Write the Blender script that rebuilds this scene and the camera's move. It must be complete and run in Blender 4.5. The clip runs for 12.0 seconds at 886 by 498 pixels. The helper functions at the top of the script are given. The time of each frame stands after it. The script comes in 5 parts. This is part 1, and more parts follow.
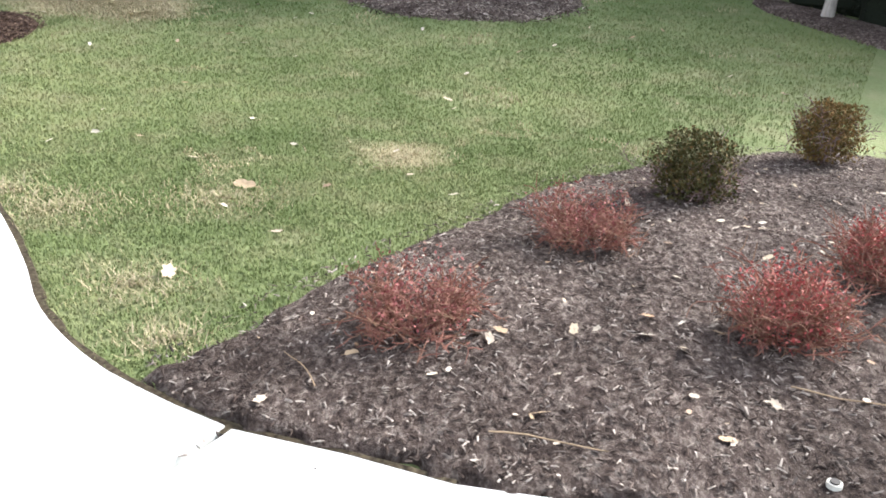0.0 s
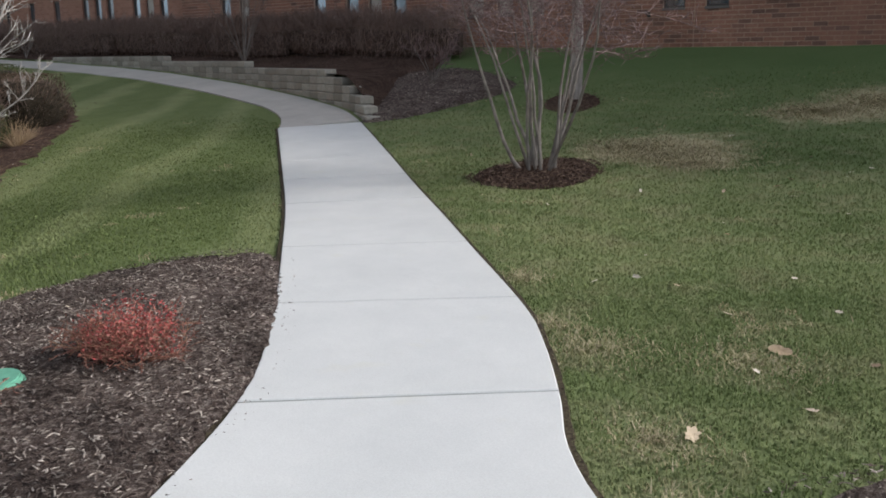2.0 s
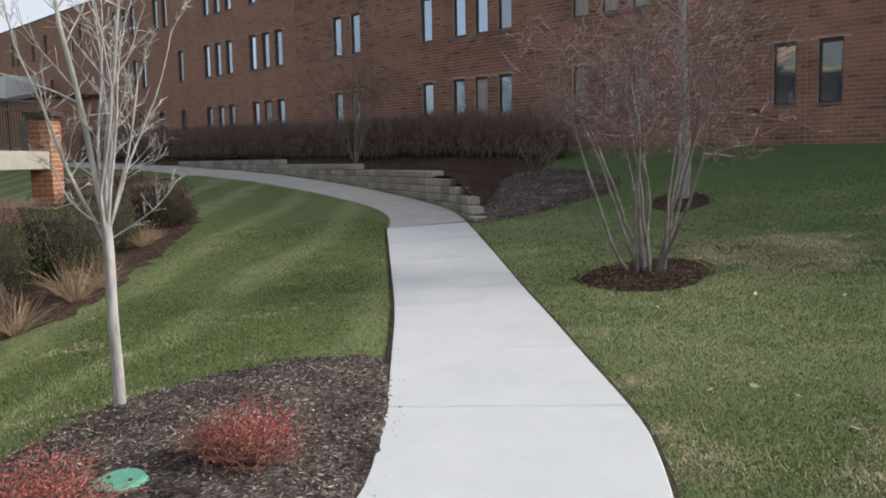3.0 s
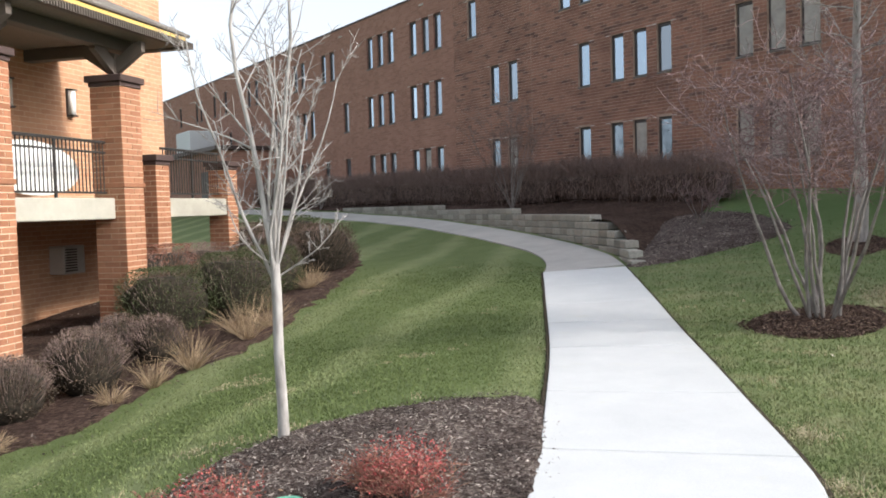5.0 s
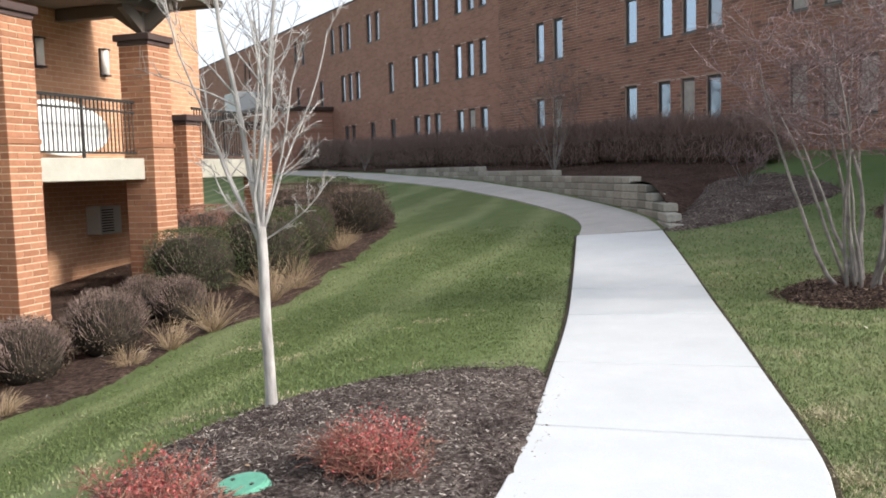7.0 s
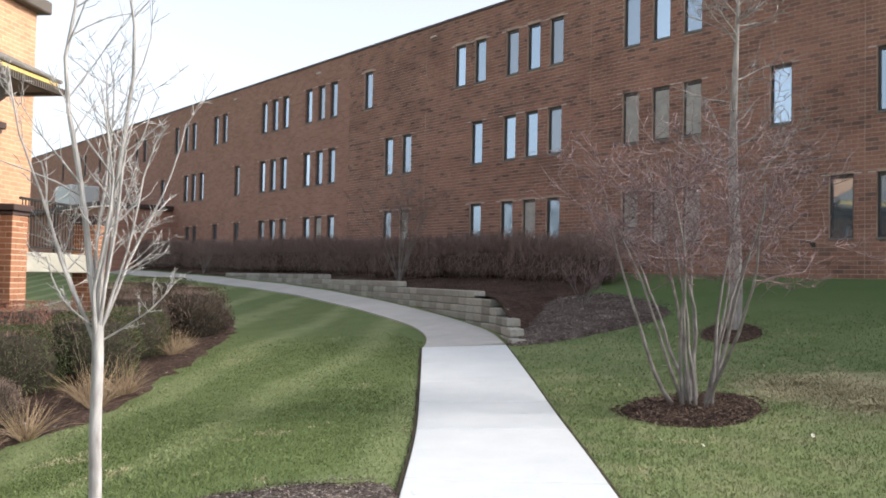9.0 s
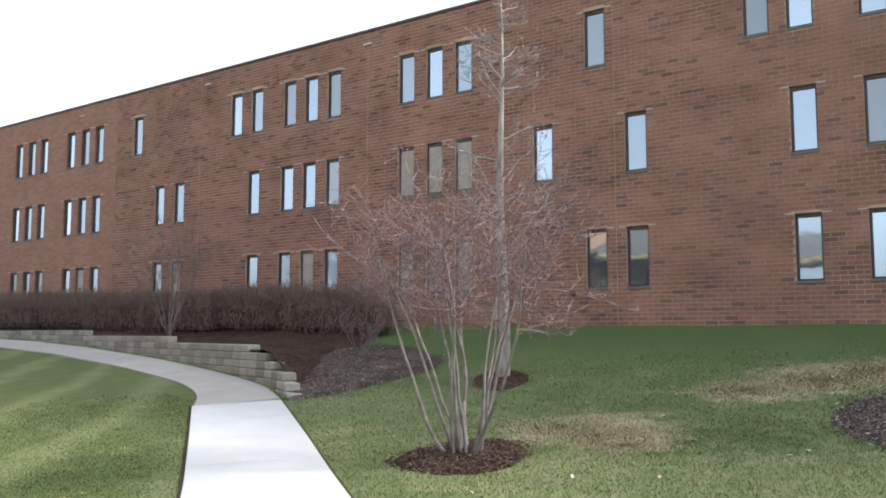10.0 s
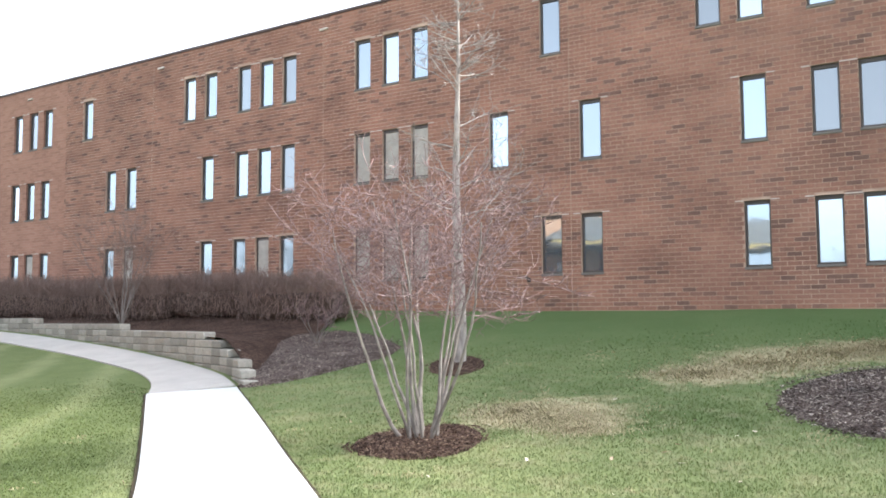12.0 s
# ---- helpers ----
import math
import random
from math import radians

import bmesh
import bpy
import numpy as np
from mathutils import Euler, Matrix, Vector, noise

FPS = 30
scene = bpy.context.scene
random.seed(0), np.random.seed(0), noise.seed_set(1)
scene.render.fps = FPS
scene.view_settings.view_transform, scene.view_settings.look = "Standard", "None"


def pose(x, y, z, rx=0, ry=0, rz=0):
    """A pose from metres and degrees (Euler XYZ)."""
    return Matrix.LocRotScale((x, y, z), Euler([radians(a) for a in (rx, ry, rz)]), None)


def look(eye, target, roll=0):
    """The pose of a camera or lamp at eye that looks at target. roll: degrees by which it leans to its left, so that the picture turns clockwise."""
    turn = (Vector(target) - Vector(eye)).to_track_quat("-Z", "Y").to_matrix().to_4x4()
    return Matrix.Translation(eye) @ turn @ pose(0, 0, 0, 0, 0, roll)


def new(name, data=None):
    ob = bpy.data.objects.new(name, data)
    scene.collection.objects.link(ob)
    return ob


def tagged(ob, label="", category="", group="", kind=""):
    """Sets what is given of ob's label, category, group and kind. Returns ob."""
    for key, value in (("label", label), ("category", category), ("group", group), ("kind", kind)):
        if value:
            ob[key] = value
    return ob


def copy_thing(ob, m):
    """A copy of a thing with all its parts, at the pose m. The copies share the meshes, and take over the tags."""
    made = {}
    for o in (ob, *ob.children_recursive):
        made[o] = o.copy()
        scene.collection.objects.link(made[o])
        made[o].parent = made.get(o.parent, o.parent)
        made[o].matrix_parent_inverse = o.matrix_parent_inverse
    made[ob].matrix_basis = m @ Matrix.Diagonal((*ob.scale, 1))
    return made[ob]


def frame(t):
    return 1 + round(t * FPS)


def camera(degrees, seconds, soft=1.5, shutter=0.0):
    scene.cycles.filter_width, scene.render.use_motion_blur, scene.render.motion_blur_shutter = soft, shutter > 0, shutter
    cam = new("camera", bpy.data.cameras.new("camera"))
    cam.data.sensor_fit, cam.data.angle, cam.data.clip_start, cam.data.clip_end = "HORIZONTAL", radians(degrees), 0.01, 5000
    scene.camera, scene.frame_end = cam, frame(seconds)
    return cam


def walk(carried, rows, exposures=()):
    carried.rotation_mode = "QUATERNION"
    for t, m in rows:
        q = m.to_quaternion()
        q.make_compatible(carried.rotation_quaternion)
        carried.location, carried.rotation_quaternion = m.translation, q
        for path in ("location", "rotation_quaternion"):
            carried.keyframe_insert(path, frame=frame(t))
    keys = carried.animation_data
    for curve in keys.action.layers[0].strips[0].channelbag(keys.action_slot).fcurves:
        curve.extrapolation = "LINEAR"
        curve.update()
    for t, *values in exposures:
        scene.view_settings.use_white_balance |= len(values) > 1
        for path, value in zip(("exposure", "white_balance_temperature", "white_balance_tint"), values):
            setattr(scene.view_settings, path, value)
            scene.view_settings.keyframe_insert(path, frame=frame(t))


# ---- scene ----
cam = camera(53.66, 12.0, soft=1.8)
PATH = [
    (0, pose(0.120, -0.250, 1.490, 69.10, -1.81, 1.29)),
    (0.5, pose(0.070, -0.220, 1.510, 69.72, -1.85, 10.02)),
    (1, pose(0.040, -0.200, 1.540, 73.02, -0.41, 22.43)),
    (1.5, pose(0.040, -0.190, 1.570, 75.51, 1.11, 32.11)),
    (2, pose(0.030, -0.200, 1.580, 77.62, 0.37, 35.07)),
    (2.5, pose(0.020, -0.210, 1.600, 80.87, 0.37, 37.39)),
    (3, pose(0.020, -0.250, 1.650, 83.97, 1.16, 41.79)),
    (3.5, pose(0.020, -0.290, 1.650, 86.30, 1.28, 46.58)),
    (3.7, pose(0.020, -0.290, 1.650, 87.14, 1.59, 49.02)),
    (5.3, pose(0.040, -0.220, 1.600, 87.00, 1.98, 52.36)),
    (5.5, pose(0.030, -0.190, 1.600, 86.65, 3.40, 51.38)),
    (6, pose(-0.020, -0.050, 1.600, 85.17, 0.50, 49.90)),
    (6.5, pose(-0.070, 0.100, 1.580, 84.43, -0.35, 48.43)),
    (7, pose(0.010, 0.270, 1.590, 84.81, 1.50, 55.46)),
    (7.2, pose(0.005, 0.290, 1.590, 85.54, 1.33, 56.64)),
    (8.8, pose(-0.165, 0.255, 1.570, 91.18, -0.30, 49.00)),
    (9, pose(-0.180, 0.260, 1.570, 91.98, -1.15, 45.10)),
    (9.5, pose(-0.160, 0.290, 1.580, 93.96, -1.05, 38.23)),
    (10, pose(-0.130, 0.330, 1.585, 95.47, -0.03, 30.87)),
    (10.5, pose(-0.030, 0.390, 1.590, 96.45, 0.15, 22.20)),
    (11, pose(-0.020, 0.385, 1.580, 96.98, 1.47, 15.79)),
    (11.5, pose(-0.060, 0.330, 1.575, 96.23, 1.40, 19.45)),
    (12, pose(-0.090, 0.270, 1.590, 94.55, 0.25, 28.05)),
]
walk(cam, PATH, [(0, 1.88, 6050, 10), (0.6, 1.55, 6050, 10), (1.2, 0.75, 6050, 10), (1.6, 0.4, 6050, 10), (2.5, 0.38, 6050, 10), (3.2, 0.53, 6050, 10), (3.7, 0.74, 6050, 10), (5.3, 0.97, 6050, 10), (7.2, 0.97, 6050, 10), (9, 1.05, 6050, 10), (10, 1.42, 6050, 10), (10.5, 1.66, 6050, 10), (11, 2.15, 6050, 10), (12, 2.15, 6050, 10)])

# ---- world and sun ----
SUN_AZ, SUN_EL = -56.0, 31.0        # degrees: azimuth to the left of +y, elevation
world = bpy.data.worlds.new("world")
scene.world = world
world.use_nodes = True
wn, wl = world.node_tree.nodes, world.node_tree.links
sky = wn.new("ShaderNodeTexSky")
sky.sky_type = 'NISHITA'
sky.sun_disc = False
sky.sun_elevation, sky.sun_rotation = radians(SUN_EL), radians(-SUN_AZ)
sky.air_density, sky.dust_density, sky.ozone_density = 1.0, 3.0, 1.0
haze = wn.new("ShaderNodeHueSaturation")
haze.inputs["Saturation"].default_value = 0.2
wl.new(sky.outputs[0], haze.inputs["Color"])
wl.new(haze.outputs[0], wn["Background"].inputs[0])
wn["Background"].inputs[1].default_value = 0.15
sun_dir = Vector((-math.sin(radians(SUN_AZ)) * math.cos(radians(SUN_EL)), math.cos(radians(SUN_AZ)) * math.cos(radians(SUN_EL)), math.sin(radians(SUN_EL))))
sun = new("sun", bpy.data.lights.new("sun", 'SUN'))
sun.data.energy, sun.data.angle, sun.data.color = 2.1, radians(7), (1.0, 0.87, 0.72)
sun.matrix_world = look(sun_dir * 60, (0, 0, 0))

# ---- plan helpers ----
CA, SA = math.cos(radians(5)), math.sin(radians(5))


def wp(u, p):
    """Plan: u metres to the left along the long facade, p metres towards it."""
    return (p * SA - u * CA, p * CA + u * SA)


def ar(az, r):
    """Plan: azimuth in degrees to the left of +y, range in metres."""
    return (-math.sin(radians(az)) * r, math.cos(radians(az)) * r)


def sstep(a, b, x):
    t = min(1.0, max(0.0, (x - a) / (b - a)))
    return t * t * (3 - 2 * t)


def ground_z(x, y):
    p, u = x * SA + y * CA, -x * CA + y * SA
    t = min(max((p - 5) / 15, 0.0), 1.4)
    z = 1.76 * t ** 1.7
    z += 0.012 * max(0.0, u - 10) * sstep(3, 14, p)
    w = u - 0.9 * p
    z -= 1.0 * sstep(3, 9, w) * (1 - sstep(-2, 9, p))
    z -= 0.12 * max(0.0, 1 - u) * (min(max(p, 0), 30) / 20) ** 2 * (1 if u > -20 else 20 / -u)
    far = max(abs(x), abs(y))
    z *= 1 - sstep(120, 300, far)
    return z + 0.025 * noise.noise((x * 0.35, y * 0.35, 1.3)) * sstep(4, 9, math.hypot(x, y))


def smooth(pts, n=8, closed=False):
    """A Catmull-Rom line through plan points."""
    out, k = [], len(pts)
    for i in range(k if closed else k - 1):
        a, b, c, d = (Vector(pts[(i + j) % k] if closed else pts[min(max(i + j, 0), k - 1)]) for j in (-1, 0, 1, 2))
        for s in range(n):
            t = s / n
            out.append(0.5 * (2 * b + (c - a) * t + (2 * a - 5 * b + 4 * c - d) * t * t + (3 * b - a - 3 * c + d) * t ** 3))
    if not closed:
        out.append(Vector(pts[-1]))
    return out


# ---- materials ----
def mat(name, col, rough=0.8, metal=0.0, spec=0.3):
    m = bpy.data.materials.new(name)
    m.use_nodes = True
    b = m.node_tree.nodes["Principled BSDF"]
    b.inputs["Base Color"].default_value = (*col, 1)
    b.inputs["Roughness"].default_value, b.inputs["Metallic"].default_value = rough, metal
    b.inputs["Specular IOR Level"].default_value = spec
    return m


def nd(m, kind, **kw):
    n = m.node_tree.nodes.new(kind)
    for k, v in kw.items():
        n.inputs[k.replace("_", " ")].default_value = v
    return n


def ln(m, a, b):
    m.node_tree.links.new(a, b)


def ramp(m, fac, stops):
    r = m.node_tree.nodes.new("ShaderNodeValToRGB")
    e = r.color_ramp.elements
    while len(e) < len(stops):
        e.new(0.5)
    for el, (pos, col) in zip(e, stops):
        el.position, el.color = pos, (*col, 1)
    ln(m, fac, r.inputs[0])
    return r.outputs[0]


def mix(m, fac, a, b, blend='MIX'):
    x = m.node_tree.nodes.new("ShaderNodeMix")
    x.data_type, x.blend_type = 'RGBA', blend
    for s, v in ((0, fac), (6, a), (7, b)):
        if hasattr(v, "links"):
            ln(m, v, x.inputs[s])
        else:
            x.inputs[s].default_value = v if s == 0 else (*v, 1)
    return x.outputs[2]


def coords(m, scale=(1, 1, 1)):
    g = m.node_tree.nodes.new("ShaderNodeNewGeometry")
    v = m.node_tree.nodes.new("ShaderNodeVectorMath")
    v.operation = 'MULTIPLY'
    v.inputs[1].default_value = scale
    ln(m, g.outputs["Position"], v.inputs[0])
    return v.outputs[0]


def noisy(m, scale, detail=4, rough=0.6, stretch=(1, 1, 1)):
    n = nd(m, "ShaderNodeTexNoise", Scale=scale, Detail=detail, Roughness=rough)
    ln(m, coords(m, stretch), n.inputs["Vector"])
    return n.outputs[0]


def bump(m, height, strength=0.4, dist=0.02):
    b = nd(m, "ShaderNodeBump", Strength=strength, Distance=dist)
    ln(m, height, b.inputs["Height"])
    ln(m, b.outputs[0], m.node_tree.nodes["Principled BSDF"].inputs["Normal"])


def paint(m, col):
    ln(m, col, m.node_tree.nodes["Principled BSDF"].inputs["Base Color"])


def island(m):
    return m.node_tree.nodes.new("ShaderNodeNewGeometry").outputs["Random Per Island"]


def per_object(m):
    return m.node_tree.nodes.new("ShaderNodeObjectInfo").outputs["Random"]


def varied(name, cols, rough=0.85, by="island", grain=30.0, spec=0.2, amount=0.35, blotch=0.0, size=1.0):
    """A material whose pieces differ in colour, with a fine grain over it."""
    m = mat(name, cols[0], rough, 0, spec)
    src = island(m) if by == "island" else per_object(m)
    n = len(cols)
    c = ramp(m, src, [(i / max(1, n - 1), c) for i, c in enumerate(cols)])
    g = noisy(m, grain)
    c = mix(m, amount, c, ramp(m, g, [(0.3, (0.25, 0.25, 0.25)), (0.7, (1, 1, 1))]), 'MULTIPLY')
    if blotch:
        c = mix(m, blotch, c, ramp(m, noisy(m, size, 5, 0.62, (1, 1, 1.6)), [(0.34, (0.4, 0.4, 0.42)), (0.5, (0.95, 0.95, 0.95)), (0.68, (1.3, 1.28, 1.26))]), 'MULTIPLY')
    paint(m, c)
    bump(m, g, 0.3, 0.01)
    return m


# thin straw-coloured spots of the turf: place and reach
STRAW = [(ar(23.4, 11.9), 1.0), (ar(20.2, 12.2), 1.15), (ar(18.8, 11.3), 0.7), (ar(11.0, 14.5), 1.2), (ar(7.6, 15.5), 1.5), (ar(3.6, 16.2), 1.1), ((-0.25, 5.3), 0.4)]


def lawn_colour(m):
    """Green with broad tone changes, shade painted darker green towards the facade, mown stripes along the walk and
    straw-coloured thin spots.
    """
    mid, big, fine = noisy(m, 2.2, 5, 0.65), noisy(m, 0.4, 3), noisy(m, 26, 3)
    green = ramp(m, big, [(0.32, (0.106, 0.146, 0.056)), (0.5, (0.162, 0.2, 0.088)), (0.68, (0.218, 0.25, 0.118))])
    dot = m.node_tree.nodes.new("ShaderNodeVectorMath")
    dot.operation = 'DOT_PRODUCT'
    ln(m, coords(m), dot.inputs[0])
    dot.inputs[1].default_value = (-CA - 0.9 * SA, SA - 0.9 * CA, 0)
    warp = nd(m, "ShaderNodeMath")
    warp.operation = 'ADD'
    ln(m, dot.outputs["Value"], warp.inputs[0])
    ln(m, mix(m, 1.0, noisy(m, 0.35, 4), (2.6, 2.6, 2.6), 'MULTIPLY'), warp.inputs[1])
    wave = nd(m, "ShaderNodeMath")
    wave.operation = 'MULTIPLY'
    wave.inputs[1].default_value = 2.2
    ln(m, warp.outputs[0], wave.inputs[0])
    sine = nd(m, "ShaderNodeMath")
    sine.operation = 'SINE'
    ln(m, wave.outputs[0], sine.inputs[0])
    mown = m.node_tree.nodes.new("ShaderNodeMapRange")
    mown.inputs[1].default_value, mown.inputs[2].default_value = 0.4, 2.2
    ln(m, dot.outputs["Value"], mown.inputs[0])
    mown = mown.outputs[0]
    # Darker, greener turf towards the facade, with the building's shade in the colour.
    to_facade = m.node_tree.nodes.new("ShaderNodeVectorMath")
    to_facade.operation = 'DOT_PRODUCT'
    ln(m, coords(m), to_facade.inputs[0])
    to_facade.inputs[1].default_value = (SA / 24, CA / 24, 0)
    facade_shade = ramp(m, to_facade.outputs["Value"], [(0.42, (0, 0, 0)), (0.74, (0.95, 0.95, 0.95))])
    green = mix(m, facade_shade, green, mix(m, 0.25, (0.066, 0.132, 0.042), green))
    f = ramp(m, mid, [(0.47, (0, 0, 0)), (0.72, (0.6, 0.6, 0.6))])
    f = mix(m, facade_shade, f, (0.05, 0.05, 0.05))
    c = mix(m, f, green, (0.28, 0.265, 0.165))
    swath = ramp(m, sine.outputs[0], [(0.0, (0.125, 0.16, 0.064)), (0.5, (0.15, 0.186, 0.08)), (1.0, (0.195, 0.228, 0.108))])
    swath = mix(m, 0.5, swath, ramp(m, mid, [(0.35, (0.78, 0.8, 0.75)), (0.65, (1.16, 1.14, 1.14))]), 'MULTIPLY')
    c = mix(m, mown, c, swath)
    ragged = noisy(m, 2.6, 6, 0.7)
    for (sx, sy), size in STRAW:
        d = m.node_tree.nodes.new("ShaderNodeVectorMath")
        d.operation = 'DISTANCE'
        ln(m, coords(m, (1, 1, 0)), d.inputs[0])
        d.inputs[1].default_value = (sx, sy, 0)
        reach = nd(m, "ShaderNodeMath")
        reach.operation = 'MULTIPLY_ADD'
        reach.inputs[1].default_value = 0.5 / size
        ln(m, d.outputs["Value"], reach.inputs[0])
        ln(m, ragged, reach.inputs[2])
        c = mix(m, ramp(m, reach.outputs[0], [(0.62, (0.85, 0.85, 0.85)), (0.98, (0, 0, 0))]), c, (0.5, 0.435, 0.295))
    return mix(m, 0.3, c, ramp(m, fine, [(0.35, (0.65, 0.67, 0.6)), (0.65, (1.1, 1.1, 1.1))]), 'MULTIPLY'), fine


def lawn_material():
    m = mat("lawn_grass", (0.12, 0.18, 0.06), 0.9, 0, 0.15)
    c, fine = lawn_colour(m)
    paint(m, c)
    bump(m, fine, 0.7, 0.04)
    return m


M_LAWN = lawn_material()
M_BLADE = mat("grass_blade", (0.14, 0.2, 0.07), 0.9, 0, 0.1)
_c, _f = lawn_colour(M_BLADE)
paint(M_BLADE, mix(M_BLADE, 0.8, _c, ramp(M_BLADE, island(M_BLADE), [(0.0, (0.9, 0.94, 0.86)), (0.5, (1.1, 1.1, 1.06)), (0.95, (1.2, 1.17, 1.12)), (1.0, (1.7, 1.5, 1.7))]), 'MULTIPLY'))
M_MULCH = mat("shredded_bark_mulch", (0.06, 0.045, 0.04), 0.95, 0, 0.1)
_f = noisy(M_MULCH, 30, 9, 0.8, (1, 0.6, 1))
_c = ramp(M_MULCH, _f, [(0.36, (0.03, 0.022, 0.021)), (0.5, (0.128, 0.1, 0.09)), (0.64, (0.355, 0.31, 0.28))])
paint(M_MULCH, mix(M_MULCH, 0.55, _c, ramp(M_MULCH, noisy(M_MULCH, 1.9, 5), [(0.36, (0.3, 0.27, 0.26)), (0.5, (0.9, 0.88, 0.88)), (0.66, (1.5, 1.5, 1.5))]), 'MULTIPLY'))
bump(M_MULCH, _f, 1.0, 0.06)
# Browner mulch; its dark tone also holds the shade between block wall and hedge.
M_MULCH2 = mat("brown_mulch_shade_toned", (0.06, 0.04, 0.03), 0.95, 0, 0.1)
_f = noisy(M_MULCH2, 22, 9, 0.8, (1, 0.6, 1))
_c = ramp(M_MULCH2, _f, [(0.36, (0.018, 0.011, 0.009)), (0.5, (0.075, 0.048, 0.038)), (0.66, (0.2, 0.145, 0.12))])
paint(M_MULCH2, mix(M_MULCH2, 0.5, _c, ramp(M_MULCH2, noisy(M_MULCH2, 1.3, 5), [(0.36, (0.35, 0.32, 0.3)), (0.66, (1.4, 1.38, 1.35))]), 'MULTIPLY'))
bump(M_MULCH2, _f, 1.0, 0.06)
M_CHIP = varied("mulch_chips", [(0.03, 0.021, 0.018), (0.08, 0.058, 0.049), (0.15, 0.12, 0.105), (0.045, 0.032, 0.028), (0.25, 0.212, 0.188), (0.58, 0.52, 0.46)], 0.95, blotch=0.85, size=1.9)
M_CHIP_RED = varied("red_mulch_chips", [(0.03, 0.019, 0.014), (0.075, 0.045, 0.033), (0.13, 0.085, 0.064), (0.05, 0.031, 0.025), (0.3, 0.22, 0.165)], 0.95)


def concrete(name, lo, hi):
    m = mat(name, hi, 0.9, 0, 0.2)
    a, b = noisy(m, 0.9, 6, 0.7), noisy(m, 120, 3)
    c = ramp(m, a, [(0.3, lo), (0.7, hi)])
    c = mix(m, 0.18, c, ramp(m, b, [(0.35, (0.5, 0.5, 0.5)), (0.6, (1, 1, 1))]), 'MULTIPLY')
    c = mix(m, ramp(m, noisy(m, 2.3, 3), [(0.62, (0, 0, 0)), (0.8, (0.35, 0.35, 0.35))]), c, (0.56, 0.55, 0.42))
    paint(m, c)
    bump(m, b, 0.15, 0.004)
    return m


M_WALK = concrete("broom_finished_new_concrete", (0.53, 0.55, 0.56), (0.62, 0.635, 0.64))
# Same concrete recipe as the walk, in a darker grey.
M_GREYWALK = concrete("grey_concrete", (0.38, 0.37, 0.35), (0.48, 0.465, 0.44))
M_SLAB = concrete("deck_edge_concrete", (0.36, 0.34, 0.28), (0.52, 0.5, 0.42))
M_STONE = varied("grey_landscape_block", [(0.24, 0.23, 0.2), (0.34, 0.32, 0.28), (0.4, 0.385, 0.34), (0.29, 0.27, 0.235)], 0.95, "object", 18)
BRICKS = [(0.289, 0.157, 0.118), (0.342, 0.183, 0.136), (0.314, 0.169, 0.126), (0.371, 0.207, 0.155), (0.175, 0.108, 0.09), (0.348, 0.193, 0.144), (0.328, 0.176, 0.131)]
BRICKS_P = [(0.36, 0.165, 0.09), (0.43, 0.2, 0.115), (0.32, 0.145, 0.08), (0.47, 0.235, 0.135), (0.4, 0.185, 0.105)]
M_BRICK = varied("red_brown_brick", BRICKS, 0.9, "island", 14, blotch=0.5, size=0.55)
M_BRICKO = varied("red_brown_brick_single", BRICKS, 0.9, "object", 14, blotch=0.5, size=0.55)
M_PBRICK = varied("orange_brick", BRICKS_P, 0.9, "island", 14)
M_PBRICKO = varied("orange_brick_single", BRICKS_P, 0.9, "object", 14)
M_MORTAR = mat("pinkish_mortar", (0.33, 0.2, 0.14), 0.95)
paint(M_MORTAR, ramp(M_MORTAR, noisy(M_MORTAR, 1.2, 6), [(0.3, (0.32, 0.22, 0.17)), (0.7, (0.54, 0.41, 0.325))]))
M_PMORTAR = mat("buff_mortar", (0.5, 0.36, 0.22), 0.95)
paint(M_PMORTAR, ramp(M_PMORTAR, noisy(M_PMORTAR, 3, 5), [(0.3, (0.58, 0.45, 0.31)), (0.7, (0.72, 0.58, 0.42))]))


